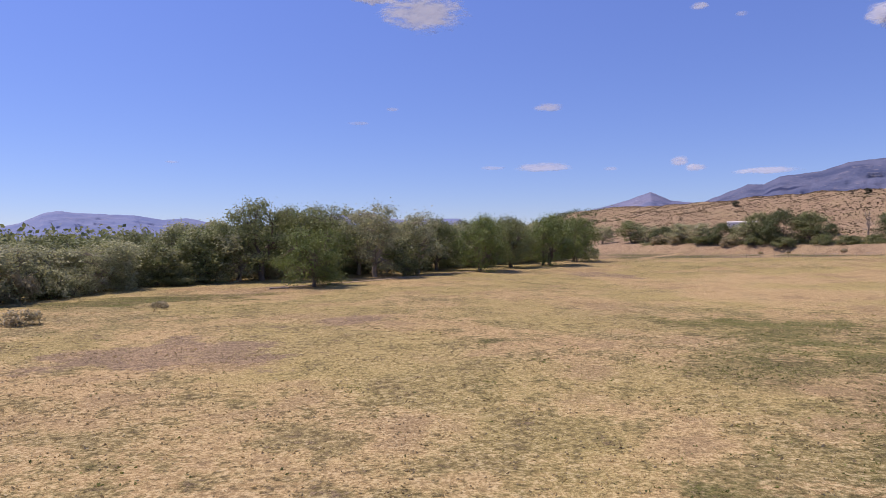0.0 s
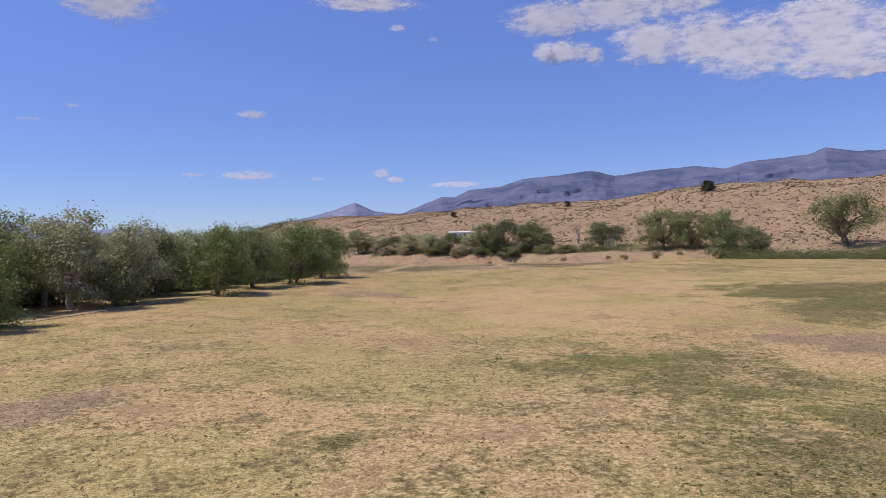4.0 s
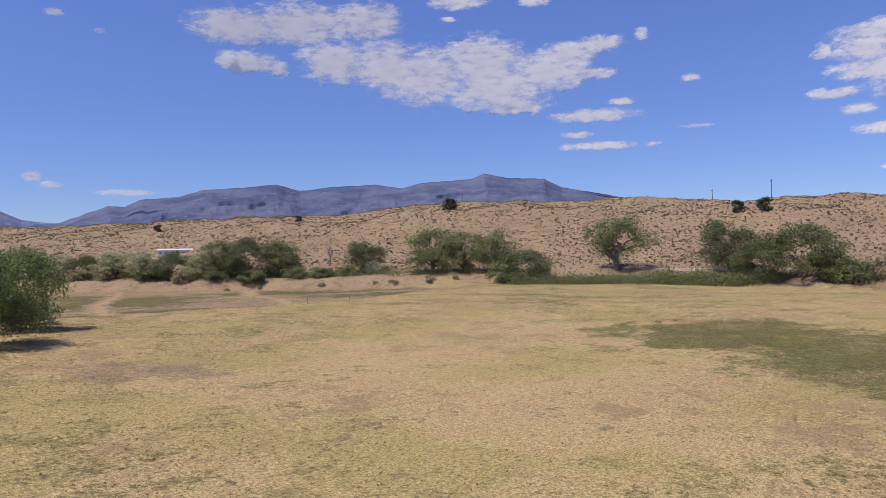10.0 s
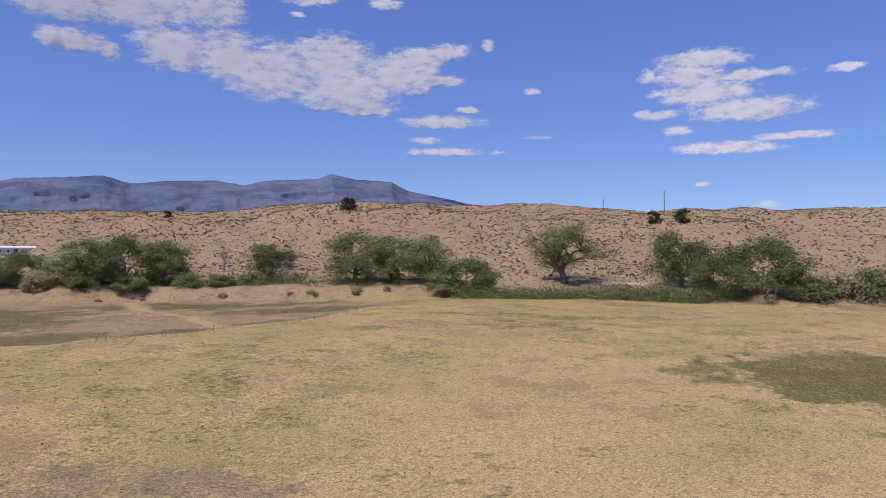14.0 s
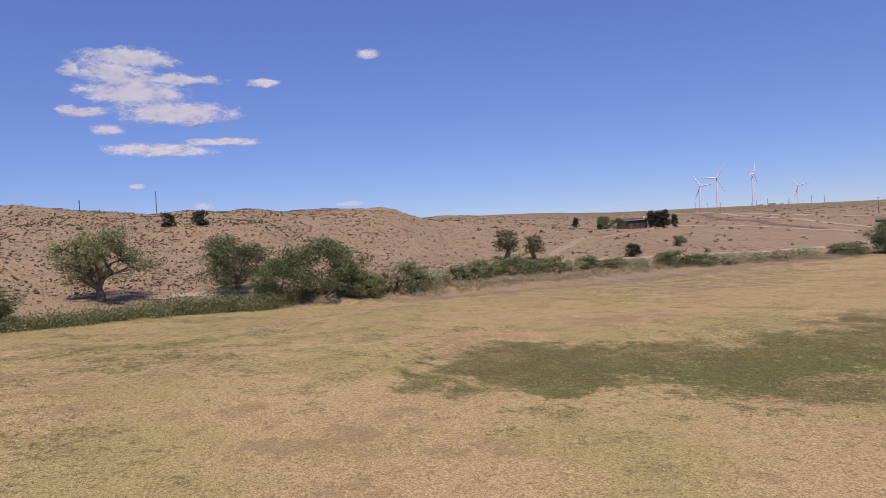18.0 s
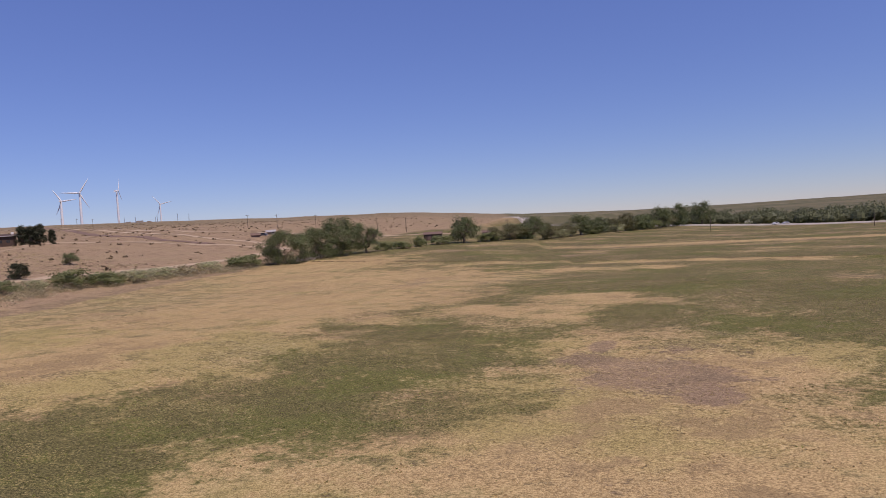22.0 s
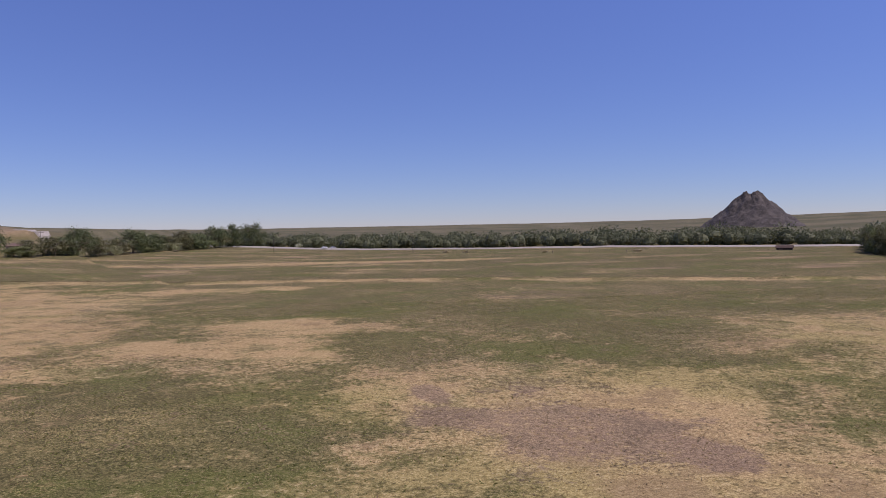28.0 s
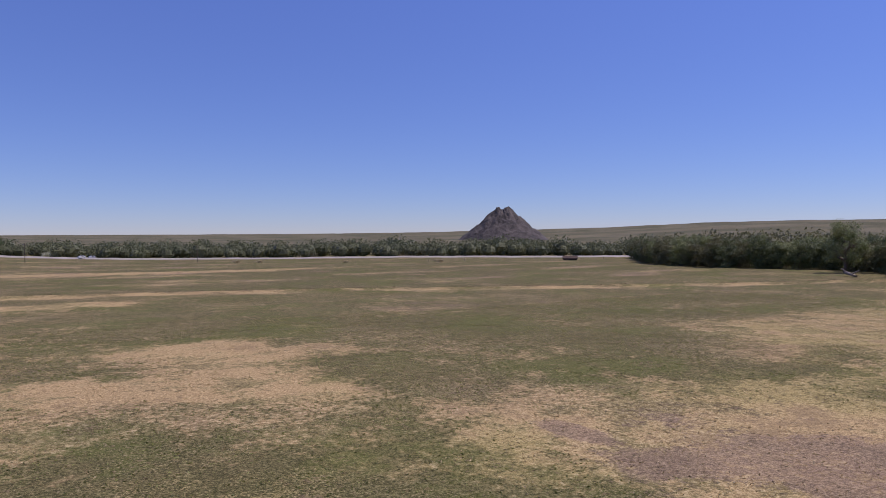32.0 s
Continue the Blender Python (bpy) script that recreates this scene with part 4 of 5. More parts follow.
# the bench beyond the bank
for row in (("cot_c", 66, 292, 8.4, 12), ("grove_b", 73, 274, 9.4, 14), ("cot_c", 78, 268, 7, 11), ("bushy", 79, 253, 7, 13), ("grove_a", 81, 241, 7.4, 12), ("cot_c", 84, 233, 7.2, 13), ("bushy", 89, 224, 7.6, 12), ("cot_c", 93, 217, 7.2, 12),
            ("cot_b", 96, 214, 9.8, 13), ("bushy", 100, 207, 10.6, 17), ("cot_b", 105, 202, 9.6, 13), ("bushy", 115, 210, 4.4, 6), ("dead", 122, 203, 8, 5), ("cot_d", 121, 187, 8.2, 13),
            ("cot_b", 126, 170, 11.6, 16), ("cot_b", 130, 163, 10.4, 14), ("cot_b", 134, 157, 10.6, 13), ("open", 146, 131, 13.6, 19), ("cot_d", 154, 109, 12, 15)):
    plant(*row, group="trees on the bench under the hill")
for row in (("willow_b", 93, 211, 3.6, 6), ("willow_a", 98, 203, 3.4, 7), ("willow_b", 105, 196, 3.2, 6), ("willow_a", 110, 192, 2.8, 7), ("pale", 120, 184, 3.4, 4), ("willow_a", 115, 188, 2.6, 6), ("willow_a", 84, 228, 3.2, 7), ("sage_a", 88, 219, 3, 6), ("sage_a", 79, 240, 3.4, 7), ("sage_a", 76, 250, 3.4, 7)):
    plant(*row, group="shrubs on the bench under the hill")
for row in (("bushy", 130, 146, 8.2, 15), ("willow_a", 126, 149, 5, 9), ("bushy", 147, 101, 9, 13), ("bushy", 150, 94, 11.8, 19), ("willow_a", 151, 85, 4.8, 7.2), ("sage_a", 154, 80, 4.2, 6.2)):
    plant(*row, group="shrubs on the bench under the hill")

# shrubs along the ditch, and trees on the slope above it
for kind, x, y, h, w in (("willow_b", 150, 86, 4.6, 7.5), ("sage_a", 153, 80, 4.6, 6), ("willow_b", 155, 75, 5.4, 8.4), ("thicket", 160, 69, 3.2, 6), ("willow_a", 167, 62, 3.6, 6), ("willow_a", 171, 57, 3.2, 6), ("willow_b", 175, 53, 4.2, 8), ("willow_b", 179, 45, 4.6, 9.5), ("willow_b", 180, 38, 3.4, 7),
            ("willow_a", 182, 33, 3.8, 7.5), ("thicket", 185, 26, 3, 6.5), ("willow_a", 187, 20, 3.6, 7.5), ("willow_a", 188, 12, 2.8, 7), ("thicket", 190, 4, 2.6, 7), ("willow_a", 192, -8, 4.2, 10), ("willow_a", 193, -18, 3.4, 9), ("thicket", 195, -28, 3, 9), ("thicket", 198, -40, 2.8, 9), ("sage_a", 200, -52, 2.8, 9), ("thicket", 202, -64, 3, 9), ("willow_a", 202, -80, 4, 12)):
    plant(kind, x, y, h * 1.12, w * 1.15, group="shrubs along the ditch")
for row in (("half_dead", 200, 38, 9.4, 8), ("half_dead", 200, 30, 7.8, 7.6), ("juniper", 209, -6, 4.6, 5.4), ("cot_d", 243, -45, 4.2, 6.2)):
    plant(*row, group="trees on the slope")
for row in (("bushy", 194, -92, 13, 20), ("bushy", 197, -112, 13, 19), ("bushy", 196, -127, 16.4, 22), ("cot_d", 190, -138, 13, 15), ("willow_a", 190, -152, 4, 10), ("willow_a", 188, -162, 3.6, 12)):
    plant(*row, group="tree clump at the field's end")
for row in (("juniper", 187, 216, 4.6, 5.6), ("juniper", 214, 127, 4.2, 4.4), ("juniper", 212, 119, 4.4, 5), ("juniper", 128, 309, 3.0, 3.2), ("juniper", 160, 266, 2.6, 3.4)):
    plant(*row, group="junipers on the hill")
for row in (("willow_b", 183, -172, 4.9, 8), ("far_c", 172, -194, 13.4, 19), ("far_a", 158, -222, 9, 15), ("far_c", 152, -234, 12.4, 17), ("far_a", 149, -252, 10, 14), ("far_c", 141, -284, 12.6, 19), ("far_b", 135, -306, 10, 14), ("far_a", 127, -340, 12.5, 16), ("far_b", 121, -362, 9.6, 15), ("far_c", 114, -392, 15.5, 18), ("far_b", 106, -424, 17, 17), ("far_c", 94, -452, 19, 22)):
    plant(*row, group="far trees beside the road")
for row in (("willow_a", 178, -182, 4.4, 12), ("willow_a", 165, -206, 4.6, 12), ("far_a", 163, -212, 7.5, 13), ("far_b", 155, -228, 8, 14), ("far_a", 145, -270, 8.4, 15), ("far_b", 138, -296, 8.6, 14), ("far_a", 131, -324, 9, 15), ("far_b", 124, -352, 10, 16), ("far_a", 112, -404, 11.5, 16), ("thicket", 146, -262, 5, 13), ("willow_a", 138, -296, 5.2, 13), ("thicket", 130, -322, 5.6, 14), ("willow_a", 117, -376, 6, 15)):
    plant(*row, group="far trees beside the road")
# woods south-west of the field
plant("cot_a", -128, -45, 16.5, 12, group="trees of the river woods", label="tall cottonwood standing above the other river trees")

wood_rng = random.Random(11)
EDGE = [(-84, 18), (-49, 62), (-43, 80), (-33, 95), (-21, 107), (-8, 117), (3, 129), (14, 141), (26, 158), (30, 185), (40, 215)]
for (ax, ay), (bx, by) in zip(EDGE[:-1], EDGE[1:]):
    long = math.hypot(bx - ax, by - ay)
    nx, ny = -(by - ay) / long, (bx - ax) / long
    for dep, gap in ((0, 4.4), (7, 5.2), (15, 6.5)):
        n = max(1, round(long / gap))
        for i in range(n):
            t = (i + wood_rng.random()) / n
            off = dep + wood_rng.uniform(-2, 2.5)
            x, y = ax + (bx - ax) * t + nx * off, ay + (by - ay) * t + ny * off
            kind = wood_rng.choice(("grove_a", "grove_a", "grove_b", "grove_c", "cot_c") if dep < 20 else ("grove_a", "grove_b"))
            h = (wood_rng.uniform(6.6, 8.0) if ay < 95 else wood_rng.uniform(8.2, 10.2)) * (0.88 + min(dep, 30) * 0.006)
            plant(kind, x, y, h, wood_rng.uniform(7.5, 10), group="trees of the river woods")
    for i in range(round(long / 2.6)):
        t, off = wood_rng.random(), wood_rng.uniform(-3, 2.5)
        plant(wood_rng.choice(("willow_a", "thicket", "thicket", "sage_a")), ax + (bx - ax) * t + nx * off, ay + (by - ay) * t + ny * off, wood_rng.uniform(1.2, 3.6), wood_rng.uniform(3, 5.5), group="brush at the foot of the woods")
SOUTH = [(-90, 2), (-122, -24), (-150, -58), (-142, -76), (-134, -92), (-138, -112), (-147, -132), (-164, -152), (-184, -176), (-200, -196)]
for (ax, ay), (bx, by) in zip(SOUTH[:-1], SOUTH[1:]):
    long = math.hypot(bx - ax, by - ay)
    nx, ny = (by - ay) / long, -(bx - ax) / long
    for dep, gap in ((0, 5.0), (8, 6.0), (17, 8.0)):
        n = max(1, round(long / gap))
        for i in range(n):
            t = (i + wood_rng.random()) / n
            off = dep + wood_rng.uniform(-2.5, 2.5)
            plant(wood_rng.choice(("far_a", "far_a", "far_b", "grove_b")), ax + (bx - ax) * t + nx * off, ay + (by - ay) * t + ny * off, wood_rng.uniform(8.4, 11.5) + 0.09 * dep, wood_rng.uniform(7.5, 12), group="trees of the river woods")


def leaf_stuff(name, label, category, centres, spread, per, leaf, material, seed, squash=0.7, tall=False):
    """Countless plants of one kind as one mesh; centres are x, y, z, size."""
    rng = np.random.default_rng(seed)
    c = np.repeat(centres, per, axis=0)
    off = rng.normal(size=(len(c), 3)) * np.array([1, 1, squash]) * 0.5 * spread
    off[:, 2] = np.abs(off[:, 2])
    if tall:
        ball = rng.normal(size=(len(c), 3))
        ball *= rng.uniform(0.25, 1.0, (len(c), 1)) ** 0.5 / np.linalg.norm(ball, axis=1, keepdims=True)
        off = ball * np.array([0.5 * spread, 0.5 * spread, 0.48]) + np.array([0, 0, 0.5])
    p = c[:, :3] + off * c[:, 3:4]
    v, f = leaves(p, 1.0, rng)
    v = v.reshape(-1, 4, 3)
    v = (p[:, None] + (v - p[:, None]) * (leaf * c[:, 3:4])[:, None]).reshape(-1, 3)
    if tall:  # the shaded heart of each crown
        la, lo = np.meshgrid(np.linspace(-1.5, 1.5, 6), np.arange(9) * 2 * np.pi / 9, indexing="ij")
        ball = np.stack([np.cos(la) * np.cos(lo), np.cos(la) * np.sin(lo), np.sin(la)], -1).reshape(-1, 3)
        ball = ball[None] * rng.uniform(0.78, 1.12, (len(centres), len(ball), 1)) * np.array([0.29 * spread, 0.29 * spread, 0.34]) + np.array([0, 0, 0.38])
        heart = (centres[:, None, :3] + ball * centres[:, None, 3:4]).reshape(-1, 3)
        i, j = np.meshgrid(np.arange(5) * 9, np.arange(9), indexing="ij")
        k = (j + 1) % 9
        quad = np.stack([i + j, i + k, i + 9 + k, i + 9 + j], -1).reshape(-1, 4)
        f = np.concatenate([f, (len(v) + np.arange(len(centres)) * 54)[:, None, None] + quad[None]], axis=None).reshape(-1, 4)
        v = np.concatenate([v, heart])
    return tagged(new(name, mesh_of(name, v.reshape(-1, 3), f, material)), label, category, kind="stuff")


def scatter(n, seed, area, keep):
    """Places in a box that keep(x, y) accepts with that chance."""
    rng = np.random.default_rng(seed)
    x, y = rng.uniform(area[0], area[1], n), rng.uniform(area[2], area[3], n)
    ok = rng.random(n) < keep(x, y)
    return x[ok], y[ok], rng


# the depth of the river woods, behind the trees of its edge
x, y, rng = scatter(1500, 25, (-150, 40, 10, 260), lambda x, y: (line_dist(x, y, np.array(EDGE, float)) > 20) * (line_dist(x, y, np.array(EDGE, float)) < 75) * (y < 240) * 0.5)
s = rng.uniform(7.6, 9.2, len(x))
leaf_stuff("inner_woods", "crowded grey-green trees deep in the river woods", "woods", np.stack([x, y, land(x, y), s], 1), 1.0, 75, 0.045, M_COTTON, 26, 0.95, tall=True)
x, y, rng = scatter(900, 27, (-300, -80, -200, 0), lambda x, y: (line_dist(x, y, np.array(SOUTH, float)[::-1]) > 18) * (line_dist(x, y, np.array(SOUTH, float)[::-1]) < 80) * 0.4)
s = rng.uniform(12, 15, len(x))
leaf_stuff("inner_woods", "dense trees deep in the woods beyond the field", "woods", np.stack([x, y, land(x, y), s], 1), 1.0, 75, 0.045, M_OLIVE, 28, 0.95, tall=True)
# far woods beyond the road
x, y, rng = scatter(7000, 5, (-560, 160, -640, 60), lambda x, y: ((y < -0.78 * x - 390 - 8 * waves(x, y, 90, 3, 2)) & (y > -0.78 * x - 480)) * 0.9)
s = rng.uniform(8.0, 12.6, len(x)) * (0.95 + 0.22 * waves(x, y, 60, 9, 2))
leaf_stuff("far_woods", "dark green river woods beyond the road", "woods", np.stack([x, y, land(x, y) - 0.4, s], 1), 1.3, 230, 0.048, M_FARLEAF, 6, 0.95, tall=True)
x, y, rng = scatter(450, 35, (-560, 160, -640, 60), lambda x, y: ((y < -0.78 * x - 376) & (y > -0.78 * x - 392)) * 0.9)
leaf_stuff("roadside_brush", "pale grey-green brush between the road and the woods", "brush", np.stack([x, y, land(x, y), rng.uniform(1.5, 3.6, len(x))], 1), 1.1, 40, 0.12, M_SAGE, 36, 0.8)

# scrub on the hill
x, y, rng = scatter(200000, 7, (20, 420, -60, 480), lambda x, y: sstep(line_dist(x, y, BANK), 8, 30) * (1 - sstep(line_dist(x, y, BANK), 130, 170)) * (0.66 + 0.42 * waves(x, y, 34, 77, 3) + 0.2 * waves(x, y, 9, 78, 2)) * (0.12 + 0.88 * sstep(y, 35, 100)))
leaf_stuff("hill_scrub", "scattered low brown-green scrub on the dry hillside", "scrub", np.stack([x, y, land(x, y), 0.24 + rng.random(len(x)) ** 2 * 0.42], 1), 0.6, 7, 0.46, M_SCRUB, 8, 0.7)
x, y, rng = scatter(160000, 17, (20, 420, -60, 480), lambda x, y: sstep(line_dist(x, y, BANK), 4, 20) * (1 - sstep(line_dist(x, y, BANK), 130, 170)) * (0.5 + 0.9 * waves(x, y, 30, 79, 3)))
leaf_stuff("hill_grass", "thin yellowish bunch grass on the dry hillside", "grass", np.stack([x, y, land(x, y), 0.16 + rng.random(len(x)) * 0.22], 1), 0.8, 3, 0.5, M_BUNCH, 18, 0.6)
x, y, rng = scatter(5000, 9, (150, 700, -480, 40), lambda x, y: sstep(line_dist(x, y, BANK), 10, 30) * 0.35)
leaf_stuff("slope_scrub", "sparse low scrub on the tan slope", "scrub", np.stack([x, y, land(x, y), rng.uniform(0.3, 1.0, len(x)) ** 1.5 * 1.5], 1), 0.75, 8, 0.42, M_SCRUB, 10, 0.5)

# oak brush on the hill above the woods
x, y, rng = scatter(2600, 31, (10, 125, 380, 560), lambda x, y: np.clip(0.25 + 1.3 * waves(x * 0.6, y, 40, 91, 3), 0, 1) * (1 - sstep(x, 80, 110)))
leaf_stuff("oak_brush", "dark green brush in drifts on the hill above the woods", "brush", np.stack([x, y, land(x, y), rng.uniform(1.6, 3.2, len(x))], 1), 1.2, 24, 0.16, M_DARK, 32, 0.8)

# hedge of low willows along the foot of the bank
t = np.linspace(0, 1, 260)
hr = np.random.default_rng(3)
hx, hy = np.interp(t, [0, 0.5, 1], [127, 141, 148]), np.interp(t, [0, 0.5, 1], [144, 119, 100])
hx, hy = hx + hr.normal(size=260) * 1.5 - 1, hy + hr.normal(size=260) * 1.0
leaf_stuff("willow_hedge", "low green willow thicket at the foot of the bank", "hedge", np.stack([hx, hy, land(hx, hy), hr.uniform(2.0, 3.1, 260)], 1), 0.8, 130, 0.06, M_SHRUB, 12, 0.9)
t = np.linspace(0, 1, 300)
hx, hy = np.interp(t, [0, 0.4, 0.75, 1], [70, 91, 112, 128]) + hr.normal(size=300) * 1.6 + 4, np.interp(t, [0, 0.4, 0.75, 1], [255, 214, 182, 158]) + hr.normal(size=300) * 1.6 + 3
leaf_stuff("bank_thicket", "low green thicket along the top of the bank", "hedge", np.stack([hx, hy, land(hx, hy), hr.uniform(1.2, 2.8, 300)], 1), 0.8, 90, 0.065, M_SHRUB, 13, 0.9)
t = np.linspace(0, 1, 700)
hx, hy = np.interp(t, [0, 0.3, 0.6, 1], [152, 172, 192, 202]) + hr.normal(size=700) * 2.2, np.interp(t, [0, 0.3, 0.6, 1], [82, 40, -10, -90]) + hr.normal(size=700) * 2.2
leaf_stuff("ditch_brush", "grey-green brush lining the ditch", "brush", np.stack([hx, hy, land(hx, hy), hr.uniform(0.9, 2.3, 700)], 1), 0.8, 60, 0.08, M_SAGE, 14, 0.8)

# grass tufts in the nearer field
x, y, rng = scatter(300000, 15, (-45, 125, -25, 150), lambda x, y: (line_dist(x, y, BANK) < -8) * np.clip(ground_cover(x, y)[6] + 0.7 * waves(x, y, 7, 51, 4), 0.05, 1))
g = ground_cover(x, y)[0] + 0.3 * waves(x, y, 5, 50, 3) + 0.3 * (rng.random(len(x)) - 0.6)
for pick, nm, lb, mt in ((g < 0.42, "dry_grass", "short dry straw-coloured grass tufts", M_DRYTUFT), (g >= 0.42, "green_grass", "short green grass tufts", M_GREENTUFT)):
    px, py = x[pick], y[pick]
    leaf_stuff(nm, lb, "grass", np.stack([px, py, land(px, py) - 0.01, rng.uniform(0.04, 0.11, len(px))], 1), 0.8, 2, 0.7, mt, 16, 0.5)

# dead clumps strewn over the field, and clumps added to draw a broken dark line along the furrow
M_DEADCLUMP = leaf_mat("dead_weeds", (0.075, 0.054, 0.028), (0.20, 0.145, 0.075), (0.15, 0.105, 0.055), 0.3)
x, y, rng = scatter(130000, 61, (-45, 130, -40, 150), lambda x, y: (line_dist(x, y, BANK) < -8) * np.clip((0.0 + 0.6 * waves(x, y, 16, 63, 4) + 0.35 * waves(x, y, 3, 64, 3)) * np.clip(ground_cover(x, y)[6] + 0.3, 0.12, 1), 0.012, 1))
leaf_stuff("dead_clumps", "small dark dead weed clumps strewn over the field", "weeds", np.stack([x, y, land(x, y), 0.045 + 0.1 * rng.random(len(x)) ** 3], 1), 1.3, 6, 0.3, M_DEADCLUMP, 62, 0.22)
t = np.sort(rng.random(5200))
for nm, lb, line, off in (("furrow_weeds", "broken dark line of clumps added along the shallow furrow", FURROW, -0.5),):
    leg = np.concatenate([[0], np.cumsum(np.hypot(*np.diff(line, axis=0).T))]) / np.sum(np.hypot(*np.diff(line, axis=0).T))
    px, py = np.interp(t, leg, line[:, 0]), np.interp(t, leg, line[:, 1])
    gx, gy = np.gradient(px) + 1e-9, np.gradient(py)
    ln = np.hypot(gx, gy)
    px, py = px - gy / ln * off + rng.normal(size=len(t)) * 0.3, py + gx / ln * off + rng.normal(size=len(t)) * 0.3
    ok = waves(px, py, 24, 65, 3) > -0.35
    leaf_stuff(nm, lb, "weeds", np.stack([px, py, land(px, py), rng.uniform(0.12, 0.42, len(t)) * (1.5 if off > -2 else 0.8)], 1)[ok], 0.9, 6, 0.3, M_DEADCLUMP, 66, 0.5)


# ---- roads and tracks ----
def ribbon(name, label, line, width, material, rise=0.12, skirt=0.0, category="road"):
    """A road that follows the ground along a line of places."""
    pts = [Vector(p) for p in line]
    rows = []
    for a, b in zip(pts[:-1], pts[1:]):
        n = max(2, int((b - a).length / 2.5))
        rows += [a.lerp(b, i / n) for i in range(n)]
    rows.append(pts[-1])
    p = np.array([(v.x, v.y) for v in rows])
    way = np.gradient(p, axis=0)
    way /= np.linalg.norm(way, axis=1, keepdims=True)
    side = np.stack([-way[:, 1], way[:, 0]], 1)
    across = np.array((-0.5, -0.25, 0.0, 0.25, 0.5))
    wide = width * (1 + (0 if skirt else 0.12) * waves(p[:, 0], p[:, 1], 25, 5, 2))
    xy = p[:, None] + side[:, None] * (across[None] * wide[:, None])[..., None]
    h = land(xy[..., 0], xy[..., 1])
    z = (h.max(1, keepdims=True) + 0 * h if skirt else h) + rise + 0.03 * (1 - np.abs(across) * 2)
    strip = np.concatenate([xy, z[..., None]], -1)
    if skirt:
        low = h.min(1) - 0.4
        for k, end in ((-1, 0), (1, strip.shape[1])):
            edge = np.concatenate([p + k * side * (width / 2 + skirt * 2), low[:, None]], 1)[:, None]
            strip = np.concatenate([edge, strip] if end == 0 else [strip, edge], 1)
    verts = strip.reshape(-1, 3)
    c = len(verts) // len(rows)
    faces = [(i * c + j, i * c + j + 1, (i + 1) * c + j + 1, (i + 1) * c + j) for i in range(len(rows) - 1) for j in range(c - 1)]
    return tagged(new(name, mesh_of(name, verts, faces, material, True)), label, category, kind="structure")


M_TRACK = plain("worn_grass_track", (0.345, 0.25, 0.155), 0.95, 0, 0.25, 0.4)
M_ASPHALT = plain("worn_asphalt", (0.37, 0.335, 0.29), 0.9, 0, 0.2, 0.3)
M_DUST = plain("pale_dirt_track", (0.43, 0.325, 0.215), 0.95, 0, 0.15, 0.4)
M_DUSTDARK = plain("brown_dirt_track", (0.19, 0.125, 0.09), 0.95, 0, 0.2, 0.4)
ribbon("road", "pale worn asphalt road on a low bank beyond the field", [(300, -590), (180, -500), (95, -440), (-5, -377), (-90, -312), (-205, -217), (-330, -108), (-440, -10)], 9, M_ASPHALT, 0.6, 1.2)
ribbon("driveway_track", "pale dirt track curving up to the brown house", [(196, 24), (214, 18), (232, 6), (255, -11), (276, -33), (300, -62), (322, -84), (335, -92)], 3.0, M_TRACK, 0.10)
ribbon("upper_track", "pale dirt lane running past the brown house", [(338, -104), (344, -112), (304, -123), (262, -140), (236, -150)], 4, M_DUST, 0.10)
ribbon("brown_track", "brown dirt cut crossing the slope", [(700, -350), (588, -294), (400, -184), (313, -146), (275, -139)], 7, M_DUSTDARK, 0.12)
ribbon("gravel_road", "pale gravel road descending the slope", [(640, -330), (498, -262), (362, -190), (303, -168), (262, -160)], 5, M_DUST, 0.14)
ribbon("upper_road", "pale road along the far slope", [(760, -330), (482, -268), (347, -213), (293, -226), (259, -246), (215, -268), (196, -310)], 6, M_DUST, 0.16)
ribbon("ditch_track", "dirt track along the ditch", [(150, 125), (160, 100), (176, 66), (190, 38), (199, 20), (204, 4), (211, -17), (213, -44), (217, -78), (226, -110), (240, -150)], 3.4, M_DUST, 0.10)
ribbon("wood_track", "pale dirt path along the edge of the woods", [(-21, 85.5), (-18.4, 87.8), (-15.4, 90.9), (-10.6, 96.3), (-4.8, 102.9), (2, 111.5), (7, 116)], 1.2, M_TRACK, 0.05)


# ---- buildings ----
def at(ob, x, y, turn=0.0, lift=0.0):
    ob.matrix_world = Matrix.Translation((x, y, land1(x, y) + lift)) @ Euler((0, 0, radians(turn))).to_matrix().to_4x4()
    return ob


def window_part(parent, x, y, z, w, h, out=0.04, trim=None):
    """A framed window on a wall that faces -y of its house."""
    fr = bmesh.new()
    for cx, cz, sx, sz in ((0, h / 2, w + 0.16, 0.08), (0, -h / 2, w + 0.16, 0.08), (-w / 2, 0, 0.08, h), (w / 2, 0, 0.08, h), (0, 0, 0.05, h)):
        box_bm(fr, x + cx, y - out, z + cz, sx, 0.08, sz)
    win = part("window", fr, trim or M_WHITE, parent)
    part("pane", box(x, y - out + 0.02, z, w - 0.04, 0.03, h - 0.04), M_GLASS, win)


